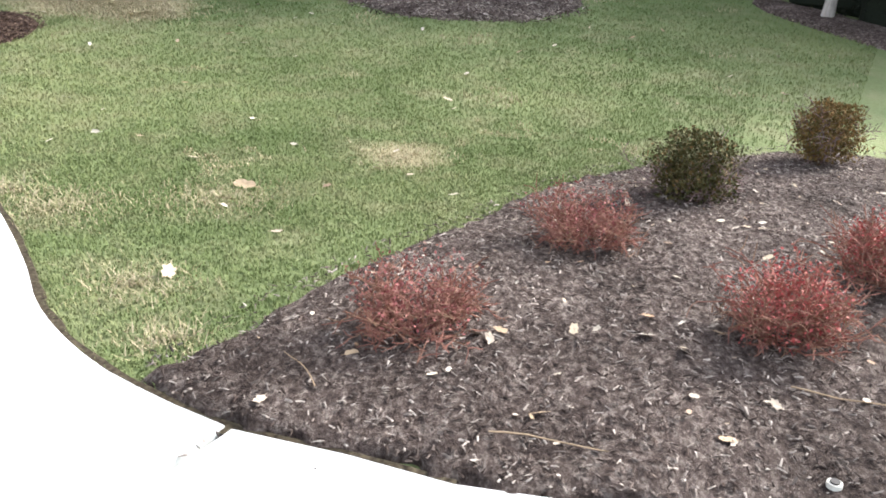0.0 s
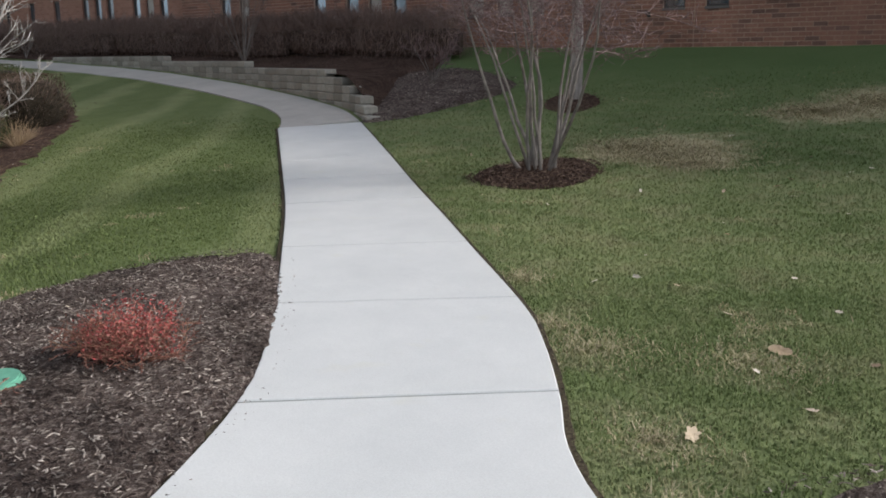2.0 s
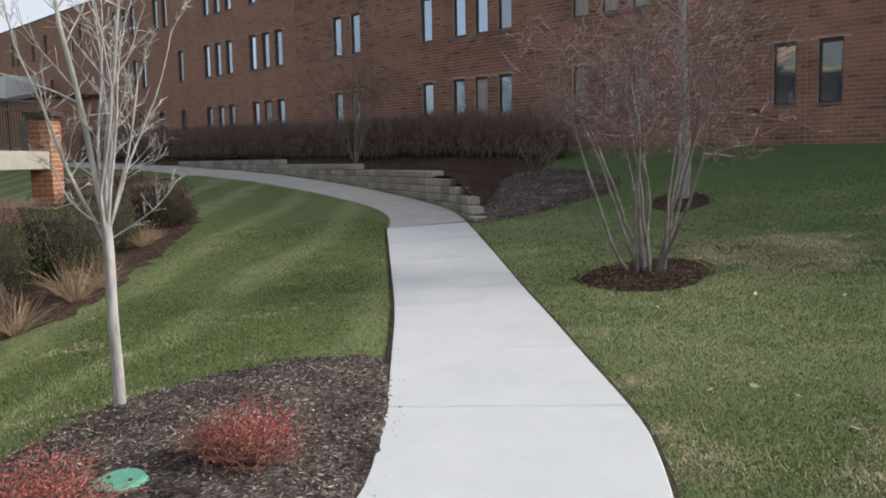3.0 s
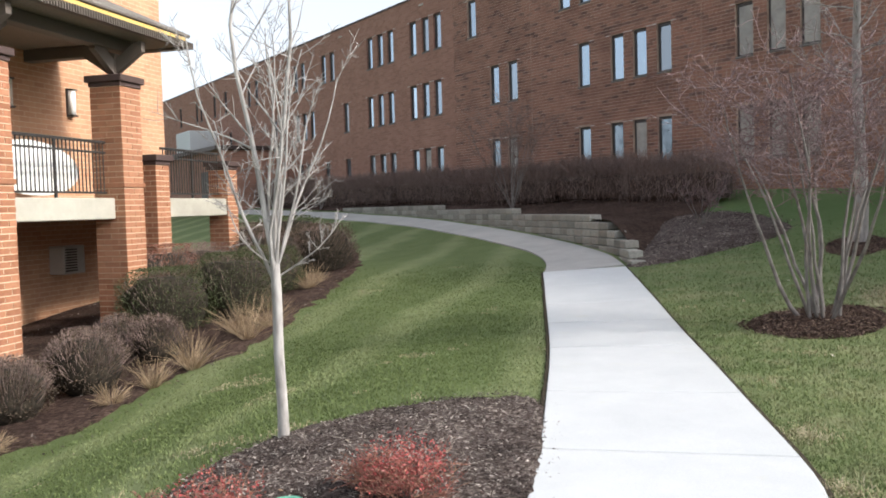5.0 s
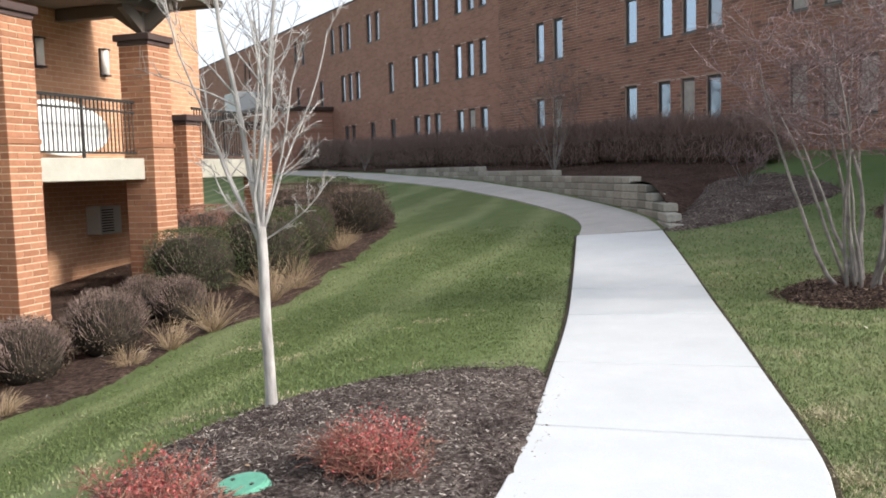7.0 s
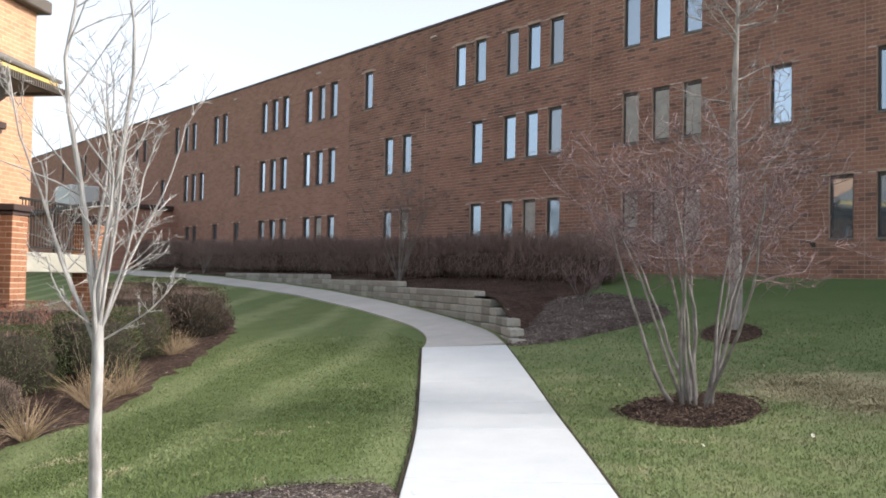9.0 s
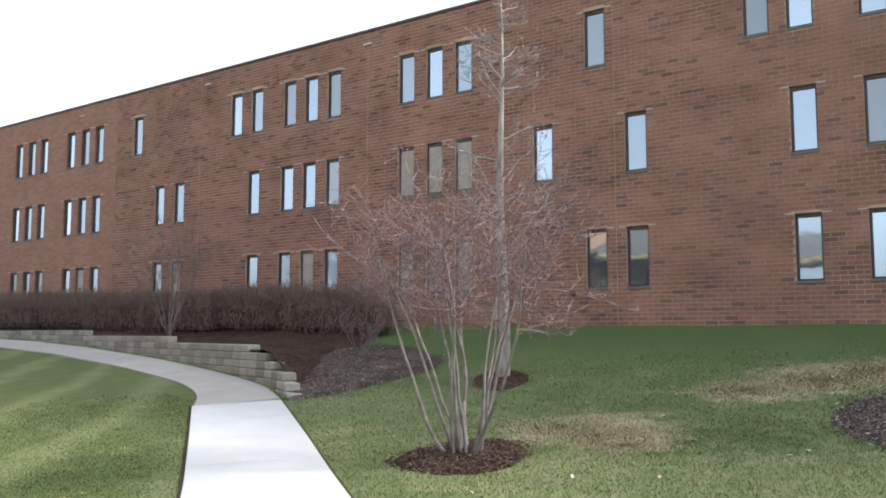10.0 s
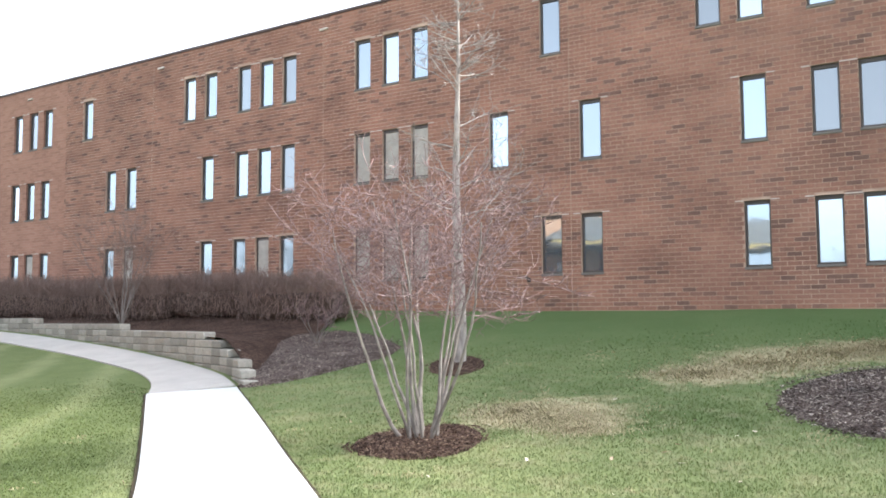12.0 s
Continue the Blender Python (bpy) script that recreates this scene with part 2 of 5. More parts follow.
def brick_wall_material(name, cols, mortar, zrot):
    """Far brickwork: 305 x 102 mm courses laid by the material."""
    m = mat(name, cols[0], 0.9, 0, 0.2)
    mp = m.node_tree.nodes.new("ShaderNodeMapping")
    mp.inputs["Rotation"].default_value = (radians(90), 0, 0)
    rot = m.node_tree.nodes.new("ShaderNodeVectorRotate")
    rot.rotation_type = 'Z_AXIS'
    rot.inputs["Angle"].default_value = zrot
    ln(m, coords(m), rot.inputs["Vector"])
    sep = m.node_tree.nodes.new("ShaderNodeSeparateXYZ")
    com = m.node_tree.nodes.new("ShaderNodeCombineXYZ")
    ln(m, rot.outputs[0], sep.inputs[0])
    ln(m, sep.outputs[0], com.inputs[0])
    ln(m, sep.outputs[2], com.inputs[1])
    b = m.node_tree.nodes.new("ShaderNodeTexBrick")
    b.inputs["Scale"].default_value = 1.0
    b.inputs["Brick Width"].default_value, b.inputs["Row Height"].default_value = 0.305, 0.102
    b.inputs["Mortar Size"].default_value = 0.006
    b.inputs["Color1"].default_value, b.inputs["Color2"].default_value = (*cols[0], 1), (*cols[3], 1)
    b.inputs["Mortar"].default_value = (*mortar, 1)
    ln(m, com.outputs[0], b.inputs["Vector"])
    c = mix(m, 0.4, b.outputs["Color"], ramp(m, noisy(m, 0.8, 5), [(0.3, (0.7, 0.68, 0.66)), (0.7, (1.1, 1.1, 1.1))]), 'MULTIPLY')
    paint(m, c)
    inv = m.node_tree.nodes.new("ShaderNodeMath")
    inv.operation, inv.inputs[0].default_value = 'SUBTRACT', 1.0
    ln(m, b.outputs["Fac"], inv.inputs[1])
    bump(m, inv.outputs[0], 0.6, 0.01)
    return m


M_FARBRICK = brick_wall_material("red_brown_brickwork", BRICKS, (0.37, 0.245, 0.19), radians(5))
M_HOUSEBRICK = brick_wall_material("orange_brickwork", [(0.47, 0.25, 0.145), 0, 0, (0.56, 0.32, 0.19)], (0.66, 0.5, 0.35), radians(-128))
M_GLASS = mat("reflective_window_glass", (0.55, 0.66, 0.78), 0.04, 0.7, 0.5)
_r = M_GLASS.node_tree.nodes.new("ShaderNodeMapRange")
_r.inputs[3].default_value, _r.inputs[4].default_value = 0.6, 0.95
ln(M_GLASS, per_object(M_GLASS), _r.inputs[0])
ln(M_GLASS, _r.outputs[0], M_GLASS.node_tree.nodes["Principled BSDF"].inputs["Metallic"])
paint(M_GLASS, ramp(M_GLASS, per_object(M_GLASS), [(0.0, (0.22, 0.245, 0.27)), (0.5, (0.29, 0.36, 0.43)), (1.0, (0.42, 0.51, 0.59))]))
bump(M_GLASS, noisy(M_GLASS, 1.3, 2), 0.06, 0.05)
M_FRAME = mat("dark_bronze_frame", (0.075, 0.066, 0.062), 0.5, 0.3)
M_BLIND = varied("window_blind", [(0.4, 0.38, 0.35), (0.5, 0.48, 0.44), (0.3, 0.29, 0.27)], 0.9, "object", 4)
M_SILL = mat("grey_sill", (0.16, 0.15, 0.14), 0.8)
M_COPING = mat("dark_metal_coping", (0.07, 0.05, 0.045), 0.5, 0.4)
M_FLASH = mat("pale_flashing", (0.56, 0.5, 0.45), 0.6)
M_INSIDE = mat("dim_interior", (0.05, 0.045, 0.04), 0.9)
M_STEEL = mat("dark_painted_steel", (0.045, 0.042, 0.04), 0.45, 0.2)


# ---- mesh helpers ----
def part(name, bm, material, parent=None, label="", smooth_shade=False):
    me = bpy.data.meshes.new(name)
    bm.to_mesh(me)
    bm.free()
    if material:
        me.materials.append(material)
    if smooth_shade:
        me.polygons.foreach_set("use_smooth", [True] * len(me.polygons))
    ob = new(name, me)
    if parent:
        ob.parent = parent
    if label:
        ob["label"] = label
    return ob


def soup(name, verts, faces, material, parent=None):
    me = bpy.data.meshes.new(name)
    me.from_pydata(verts, [], faces)
    me.materials.append(material)
    ob = new(name, me)
    if parent:
        ob.parent = parent
    return ob


def empty(name, m=None):
    ob = new(name)
    if m:
        ob.matrix_world = m
    return ob


def box(bm, x0, x1, y0, y1, z0, z1, bev=0.0, m=None):
    g = bmesh.ops.create_cube(bm, size=1)
    bmesh.ops.transform(bm, matrix=Matrix.Translation(((x0 + x1) / 2, (y0 + y1) / 2, (z0 + z1) / 2)) @ Matrix.Diagonal((abs(x1 - x0), abs(y1 - y0), abs(z1 - z0), 1)), verts=g["verts"])
    vs = g["verts"]
    if bev:
        es = list({e for v in vs for e in v.link_edges})
        r = bmesh.ops.bevel(bm, geom=es, offset=bev, segments=1, affect='EDGES')
        vs = list({v for f in r["faces"] for v in f.verts})
    if m:
        bmesh.ops.transform(bm, matrix=m, verts=vs)
    return bm


def boxed(*a, **k):
    return box(bmesh.new(), *a, **k)


def tube(verts, faces, line, radii, sides=5):
    """Adds a tapered round limb along a line to a vertex and a face list."""
    base = len(verts)
    ref = Vector((0.31, 0.22, 0.93))
    for i, (a, r) in enumerate(zip(line, radii)):
        d = (line[min(i + 1, len(line) - 1)] - line[max(i - 1, 0)]).normalized()
        s = d.cross(ref)
        s = s.normalized() if s.length > 1e-3 else Vector((1, 0, 0))
        q = d.cross(s)
        for k in range(sides):
            w = 2 * math.pi * k / sides
            verts.append(a + (s * math.cos(w) + q * math.sin(w)) * r)
    for i in range(len(line) - 1):
        for k in range(sides):
            j = (k + 1) % sides
            faces.append((base + i * sides + k, base + i * sides + j, base + (i + 1) * sides + j, base + (i + 1) * sides + k))


# ---- ground ----
def make_ground():
    verts, faces = [], []
    xs = sorted({*np.arange(-34, 14.01, 0.5).tolist(), *np.arange(-90, -34, 4.0).tolist(), *np.arange(16, 60, 4.0).tolist(), -1500, -600, -300, -180, -120, 90, 140, 300, 600, 1500})
    ys = sorted({*np.arange(-8, 26.01, 0.5).tolist(), *np.arange(-60, -8, 4.0).tolist(), *np.arange(28, 80, 4.0).tolist(), -1500, -600, -300, -120, 120, 200, 300, 600, 1500})
    for y in ys:
        for x in xs:
            verts.append((x, y, ground_z(x, y)))
    n = len(xs)
    for j in range(len(ys) - 1):
        for i in range(n - 1):
            faces.append((j * n + i, j * n + i + 1, (j + 1) * n + i + 1, (j + 1) * n + i))
    ob = soup("ground", verts, faces, M_LAWN)
    ob.data.polygons.foreach_set("use_smooth", [True] * len(ob.data.polygons))
    return tagged(ob, "sloping mown lawn, green with straw-coloured dry spots", "lawn", kind="structure")


make_ground()


def bed(name, outline, label, material, lift=0.03, mound=0.06, rings=14):
    """A mulch bed that follows the ground and swells towards its middle; the rim dips into the turf."""
    line = smooth(outline, 12, True)
    cx, cy = sum(v.x for v in line) / len(line), sum(v.y for v in line) / len(line)
    verts, faces, k = [], [], len(line)
    for r in range(rings + 1):
        f = 1 - r / rings
        for v in line:
            jag = 1 + ((0.05 * noise.noise((v.x * 2.5, v.y * 2.5, 5)) + 0.06 * noise.noise((v.x * 9, v.y * 9, 5))) * (1 if r == 0 else 0.6 if r == 1 else 0))
            x, y = cx + (v.x - cx) * f * jag, cy + (v.y - cy) * f * jag
            rise = -0.05 if r == 0 else lift + mound * (1 - f ** 3) + 0.02 * noise.noise((x * 3, y * 3, 2)) + 0.012 * noise.noise((x * 11, y * 11, 7))
            verts.append((x, y, ground_z(x, y) + rise))
    for r in range(rings):
        for i in range(k):
            j = (i + 1) % k
            faces.append((r * k + i, r * k + j, (r + 1) * k + j, (r + 1) * k + i))
    ob = soup(name, verts, faces, material)
    ob.data.polygons.foreach_set("use_smooth", [True] * len(ob.data.polygons))
    return tagged(ob, label, "mulch bed", kind="structure"), line, (cx, cy), lift, mound


# beds: beside the walk, in the lawn, along the porch
BED_RIGHT = bed("ground_bed", [(-0.9, 2.2), (-0.54, 1.97), (-0.16, 1.85), (0.15, 1.73), (0.55, 1.66), (1.2, 1.52), (2.2, 1.4), (3.6, 2.0), (4.6, 3.5), (4.3, 5.1), (3.2, 5.78), (2.5, 5.86), (1.35, 5.32), (0.76, 4.83), (0.25, 4.12), (-0.27, 3.42), (-0.68, 2.68), (-0.84, 2.42)],
                "planting bed of dark shredded bark mulch beside the walk", M_MULCH, 0.03, 0.05, 22)
BED_LEFT = bed("ground_bed", [(-4.95, 4.62), (-3.93, 3.64), (-3.25, 2.86), (-2.95, 2.43), (-2.7, 1.98), (-2.42, 1.33), (-2.9, 0.6), (-3.8, 0.3), (-4.4, 0.8), (-4.66, 1.21), (-5.35, 1.9), (-5.62, 2.5), (-5.7, 3.27), (-5.6, 3.98), (-5.35, 4.5)],
               "planting bed of grey weathered bark mulch beside the walk", M_MULCH, 0.03, 0.05, 22)
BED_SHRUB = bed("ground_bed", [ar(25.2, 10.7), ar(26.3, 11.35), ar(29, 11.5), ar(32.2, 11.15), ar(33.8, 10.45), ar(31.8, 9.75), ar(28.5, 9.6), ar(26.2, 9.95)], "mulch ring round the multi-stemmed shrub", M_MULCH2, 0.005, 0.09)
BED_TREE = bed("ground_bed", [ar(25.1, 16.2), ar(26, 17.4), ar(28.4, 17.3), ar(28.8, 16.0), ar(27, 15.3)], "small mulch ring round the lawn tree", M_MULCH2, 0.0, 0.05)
BED_ROUND = bed("ground_bed", [ar(8.0, 12.5), ar(5, 14.2), ar(0, 14.9), ar(-5.5, 14.2), ar(-8.6, 12.2), ar(-6, 10.9), ar(0, 10.4), ar(5, 10.9)], "round empty mulch bed in the lawn", M_MULCH, 0.005, 0.17, 16)
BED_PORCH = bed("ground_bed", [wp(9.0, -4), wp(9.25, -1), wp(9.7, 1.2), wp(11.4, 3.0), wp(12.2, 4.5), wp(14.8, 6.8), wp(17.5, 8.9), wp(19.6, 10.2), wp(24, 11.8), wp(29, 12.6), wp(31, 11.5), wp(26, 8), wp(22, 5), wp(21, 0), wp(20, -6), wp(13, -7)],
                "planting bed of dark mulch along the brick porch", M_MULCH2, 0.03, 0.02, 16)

# ---- concrete walk ----
RIGHT_EDGE = [(0.15, 1.77), (-0.16, 1.89), (-0.53, 2.01), (-0.92, 2.25), (-1.13, 2.42), (-1.34, 2.64), (-1.52, 2.88), (-1.73, 3.24), (-2.16, 3.88), (-2.66, 4.51), (-3.93, 5.81), (-5.42, 7.3), ar(38.9, 12.2), ar(40.8, 16.0)]
LEFT_EDGE = [(-2.1, 0.5), (-2.42, 1.35), (-2.71, 1.96), (-2.96, 2.39), (-3.25, 2.79), (-3.94, 3.57), (-4.98, 4.66), (-6.65, 6.37), ar(46.15, 12.4), ar(46.15, 16.2)]


def slab(outline, z_up, depth, material, parent, name="slab", bev=0.007):
    bm = bmesh.new()
    vs = [bm.verts.new((x, y, ground_z(x, y) + z_up)) for x, y in outline]
    f = bm.faces.new(vs)
    if f.normal.z < 0 or sum(a.co.x * b.co.y - b.co.x * a.co.y for a, b in zip(vs, vs[1:] + vs[:1])) < 0:
        f.normal_flip()
    r = bmesh.ops.extrude_face_region(bm, geom=[f])
    bmesh.ops.translate(bm, vec=(0, 0, -depth), verts=[v for v in r["geom"] if isinstance(v, bmesh.types.BMVert)])
    bmesh.ops.recalc_face_normals(bm, faces=bm.faces)
    top = [e for e in bm.edges if all(v in vs for v in e.verts)]
    bmesh.ops.bevel(bm, geom=top, offset=bev, segments=1, affect='EDGES')
    return part(name, bm, material, parent)


def between(line, r0, r1, n=7):
    """Points of an edge line between two ranges from the walk's start."""
    dist = [math.hypot(v.x, v.y) for v in line]
    out = []
    for k in range(n):
        r = r0 + (r1 - r0) * k / (n - 1)
        for i in range(len(line) - 1):
            if dist[i] <= r <= dist[i + 1]:
                f = (r - dist[i]) / max(1e-6, dist[i + 1] - dist[i])
                out.append(tuple(line[i].lerp(line[i + 1], f)))
                break
    return out


walk_way = empty("pavement_walk")
tagged(walk_way, "new pale concrete walk in slabs with tooled joints", "walk", kind="structure")
RE, LE = smooth(RIGHT_EDGE, 10), smooth(LEFT_EDGE, 10)
joints = [3.76, 5.4, 7.1, 9.25, 10.9, 12.5, 14.3, 16.15]
for a, b in zip(joints, joints[1:]):
    rr, ll = between(RE, a + 0.012, min(b, 15.98) - 0.012), between(LE, a + 0.012, b - 0.012)
    slab(rr + ll[::-1], 0.035, 0.12, M_WALK, walk_way)
# apron where the walk widens at the fork
rr, ll = between(RE, 2.09, 3.748, 12), between(LE, 2.2, 3.748, 9)
slab([*rr, *ll[::-1], (-2.25, 0.2), (-2.4, -0.5), (-1.84, -0.5)], 0.035, 0.12, M_WALK, walk_way)
slab([(-1.81, -0.5), (2.5, -0.5), (2.4, 1.45), (1.2, 1.57), (0.51, 1.71), (0.15, 1.77), (-0.16, 1.89), (-0.52, 1.998)], 0.035, 0.12, M_WALK, walk_way)
slab([(-2.4, -0.51), (-2.8, -3.0), (2.6, -3.0), (2.5, -0.51)], 0.035, 0.12, M_WALK, walk_way)
M_SOIL = mat("dark_edge_soil", (0.035, 0.028, 0.02), 0.95, 0, 0.1)
paint(M_SOIL, ramp(M_SOIL, noisy(M_SOIL, 40, 5), [(0.35, (0.018, 0.014, 0.01)), (0.65, (0.09, 0.075, 0.05))]))
for line, turn in ((RE, 1), (LE, -1)):
    vs, fs = [], []
    for i, v in enumerate(line):
        d = (line[min(i + 1, len(line) - 1)] - line[max(i - 1, 0)]).normalized()
        q = Vector((d.y, -d.x)) * turn
        wide = 0.055 + 0.02 * noise.noise((v.x * 5, v.y * 5, 0))
        for o, h in ((-0.03, 0.02), (wide * 0.6, 0.022), (wide, -0.02)):
            x, y = v.x + q.x * o, v.y + q.y * o
            vs.append((x, y, ground_z(x, y) + h))
    for i in range(len(line) - 1):
        for k in range(2):
            fs.append((3 * i + k, 3 * i + k + 1, 3 * i + 4 + k, 3 * i + 3 + k))
    tagged(soup("ground_edge", vs, fs, M_SOIL), "narrow dark soil edge between walk and turf", "soil edge", kind="structure")
grey_way = empty("pavement_path")
tagged(grey_way, "darker grey concrete path curving along the facade", "path", kind="structure")
CEN = smooth([ar(43.5, 16.17), ar(44.2, 17.6), wp(14.8, 12.1), wp(17.5, 13.0), wp(21.5, 14.1), wp(27, 15.1), wp(34, 15.9), wp(42, 16.4), wp(50, 16.8)], 6)
for i in range(0, len(CEN) - 1, 2):
    pts = CEN[i:i + 3]
    lft, rgt = [], []
    for k, c in enumerate(pts):
        j = min(i + k, len(CEN) - 2)
        d = (CEN[j + 1] - CEN[max(j - 1, 0)]).normalized()
        s = Vector((-d.y, d.x)) * 0.74
        near = max(0.42, 1 - 0.045 * j)
        e = d * (0.006 if k == 0 else -0.006 if k == len(pts) - 1 else 0)
        lft.append(tuple(c + s * near + e))
        rgt.append(tuple(c - s + e))
    slab(rgt + lft[::-1], 0.03, 0.12, M_GREYWALK, grey_way)



def make_bank():
    """Mulched bank from the top of the block wall up to the facade."""
    verts, faces, n, run = [], [], 12, 0.0
    for i in range(len(CEN)):
        d = (CEN[min(i + 1, len(CEN) - 1)] - CEN[max(i - 1, 0)]).normalized()
        a = CEN[i] - Vector((-d.y, d.x)) * 1.04
        run += (CEN[i] - CEN[i - 1]).length if i else 0
        u = -a.x * CA + a.y * SA
        b = Vector(wp(max(u, 16.2 + 0.2 * run), 19.75))
        rise = sstep(-0.5, 2.4, run)
        for k in range(n):
            f = k / (n - 1)
            q = a.lerp(b, f)
            g = ground_z(q.x, q.y)
            top = 0.28 + 0.95 * rise + 0.016 * max(0, run - 4)
            z = max(g + 0.05, top + (g + 0.1 - top) * sstep(0, 0.75, f)) + 0.03 * noise.noise((q.x * 2, q.y * 2, 1))
            verts.append((q.x, q.y, z))
    for i in range(len(CEN) - 1):
        for k in range(n - 1):
            faces.append((i * n + k, i * n + k + 1, (i + 1) * n + k + 1, (i + 1) * n + k))
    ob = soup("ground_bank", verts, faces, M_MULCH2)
    ob.data.polygons.foreach_set("use_smooth", [True] * len(ob.data.polygons))
    return tagged(ob, "mulched bank above the block retaining wall, shade kept in its dark brown", "mulch bank", kind="structure")


make_bank()
BED_TRI = bed("ground_bed", [(-10.35, 12.1), (-9.85, 12.8), (-9.6, 14.0), (-9.45, 15.4), (-9.8, 16.6), (-11.0, 17.6), (-12.6, 18.3), (-13.6, 17.2), (-12.6, 15.4), (-11.3, 13.6), (-10.75, 12.5)], "grey mulch bed at the end of the block wall", M_MULCH, 0.04, 0.09)

# ---- long brick building ----
WALL_P, ROOF_Z, COURSE = 20.0, 10.7, 0.102
FLOORS = [(2.68, 4.155), (5.49, 6.965), (8.27, 9.745)]
COLS = [
    [-4.7, -3.2, -2.33, -1.41, 1.40, 2.32, 3.26, 4.73, 8.63, 9.71, 13.71, 14.71, 15.73, 18.66, 19.69, 20.70, 22.22, 26.2, 27.27, 31.25, 32.23, 33.2, 35.23, 36.2, 37.24, 39.8, 42.2, 44.7, 45.6],
    [-4.7, -3.2, -2.28, -1.35, 1.40, 2.32, 3.25, 4.74, 8.63, 11.2, 13.71, 14.71, 15.73, 18.64, 19.64, 20.63, 22.21, 26.12, 27.25, 31.28, 32.25, 33.28, 35.28, 36.27, 37.28, 39.86, 43.95, 44.95, 45.95, 49.2, 53.1, 57, 61, 62, 66],
    [-4.7, -3.1, -2.19, -1.3, 1.43, 2.36, 3.28, 4.75, 5.69, 9.69, 13.71, 14.71, 15.72, 18.6, 19.58, 20.55, 22.1, 23.13, 28.68, 31.2, 32.16, 33.2, 35.21, 36.18, 37.2, 41.33, 42.35, 45.03, 46.01, 47.3, 52.03, 53.34, 57.7, 60, 63, 64, 68]]
HALF = 0.285
U0, U1, UB = -14.0, 84.0, 30.0
FACADE = Matrix(((CA, SA, 0, SA * WALL_P), (-SA, CA, 0, CA * WALL_P), (0, 0, 1, 0), (0, 0, 0, 1)))     # local x = -u, y = into the building


def facade_faces(ua, ub, z0, z1):
    """Rectangles of a wall face from ua to ub with the window openings left out."""
    out, z = [], z0
    for (lo, hi), cols in zip(FLOORS, COLS):
        cs = [c for c in cols if ua < c < ub]
        out.append((ua, ub, z, lo))
        edge = ua
        for c in sorted(cs):
            out.append((edge, c - HALF, lo, hi))
            edge = c + HALF
        out.append((edge, ub, lo, hi))
        z = hi
    out.append((ua, ub, z, z1))
    return out


def facade_wall(name, ua, ub, material, y):
    bm = bmesh.new()
    for a, b, lo, hi in facade_faces(ua, ub, -0.6, ROOF_Z):
        if b - a > 0.01:
            box(bm, -b, -a, y, y + 0.3, lo, hi)
    bmesh.ops.transform(bm, matrix=FACADE, verts=bm.verts)
    return part(name, bm, material)


long_wall = tagged(facade_wall("wall_north", U0, UB, M_MORTAR, 0.006), "long three-storey facade of red-brown brick", "wall", kind="structure")
far_wall = tagged(facade_wall("wall_north_far", UB, U1, M_FARBRICK, 0.0), "far stretch of the red-brown brick facade", "wall", kind="structure")
bm = boxed(-U1, -U0, 0.35, 14, -0.6, ROOF_Z - 0.3)
bmesh.ops.transform(bm, matrix=FACADE, verts=bm.verts)
tagged(part("building_core", bm, M_INSIDE), "dim inside of the brick building", "building", kind="structure")
bm = boxed(-U1, -U0, -0.03, 0.34, ROOF_Z, ROOF_Z + 0.09, 0.01)
bmesh.ops.transform(bm, matrix=FACADE, verts=bm.verts)
tagged(part("trim_coping", bm, M_COPING), "dark metal coping along the roof edge", "coping", kind="structure")


def make_window(blind=False):
    h = 1.475
    w = empty("window_1")
    bm = bmesh.new()
    for x0, x1, z0, z1 in ((-HALF, -HALF + 0.05, 0, h), (HALF - 0.05, HALF, 0, h), (-HALF + 0.05, HALF - 0.05, 0, 0.06), (-HALF + 0.05, HALF - 0.05, h - 0.09, h)):
        box(bm, x0, x1, 0.07, 0.15, z0, z1, 0.006)
    part("window_frame", bm, M_FRAME, w)
    bm = boxed(-HALF + 0.05, HALF - 0.05, 0.105, 0.118, 0.06, h - 0.09)
    pane = part("pane", bm, M_GLASS, w)
    if blind:
        part("blind", boxed(-HALF + 0.06, HALF - 0.06, 0.085, 0.1, 0.07, h - 0.1), M_BLIND, pane, "drawn pale fabric blind")
    bm = boxed(-HALF - 0.01, HALF + 0.01, -0.025, 0.07, -0.045, 0.012, 0.006)
    part("window_sill", bm, M_SILL, w)
    bm = bmesh.new()
    for x in (-1, 1):
        box(bm, x * (HALF + 0.008), x * (HALF + 0.19), -0.01, 0.02, h - 0.012, h + 0.014)
    part("lintel_flashing", bm, M_FLASH, w)
    return tagged(w, "narrow window with drawn pale blind in a bronze frame" if blind else "narrow fixed window in a dark bronze frame", "window", "facade windows", "structure")


protos = {False: None, True: None}
for floor, ((lo, hi), cols) in enumerate(zip(FLOORS, COLS)):
    for c in cols:
        drawn = floor == 1 and 13 < c < 16 or floor == 0 and (13 < c < 16 or c in (19.69, 26.2, 32.23))
        m = FACADE @ Matrix.Translation((-c, 0, lo))
        if protos[drawn] is None:
            protos[drawn] = make_window(drawn)
            protos[drawn].matrix_world = m
        else:
            copy_thing(protos[drawn], m)

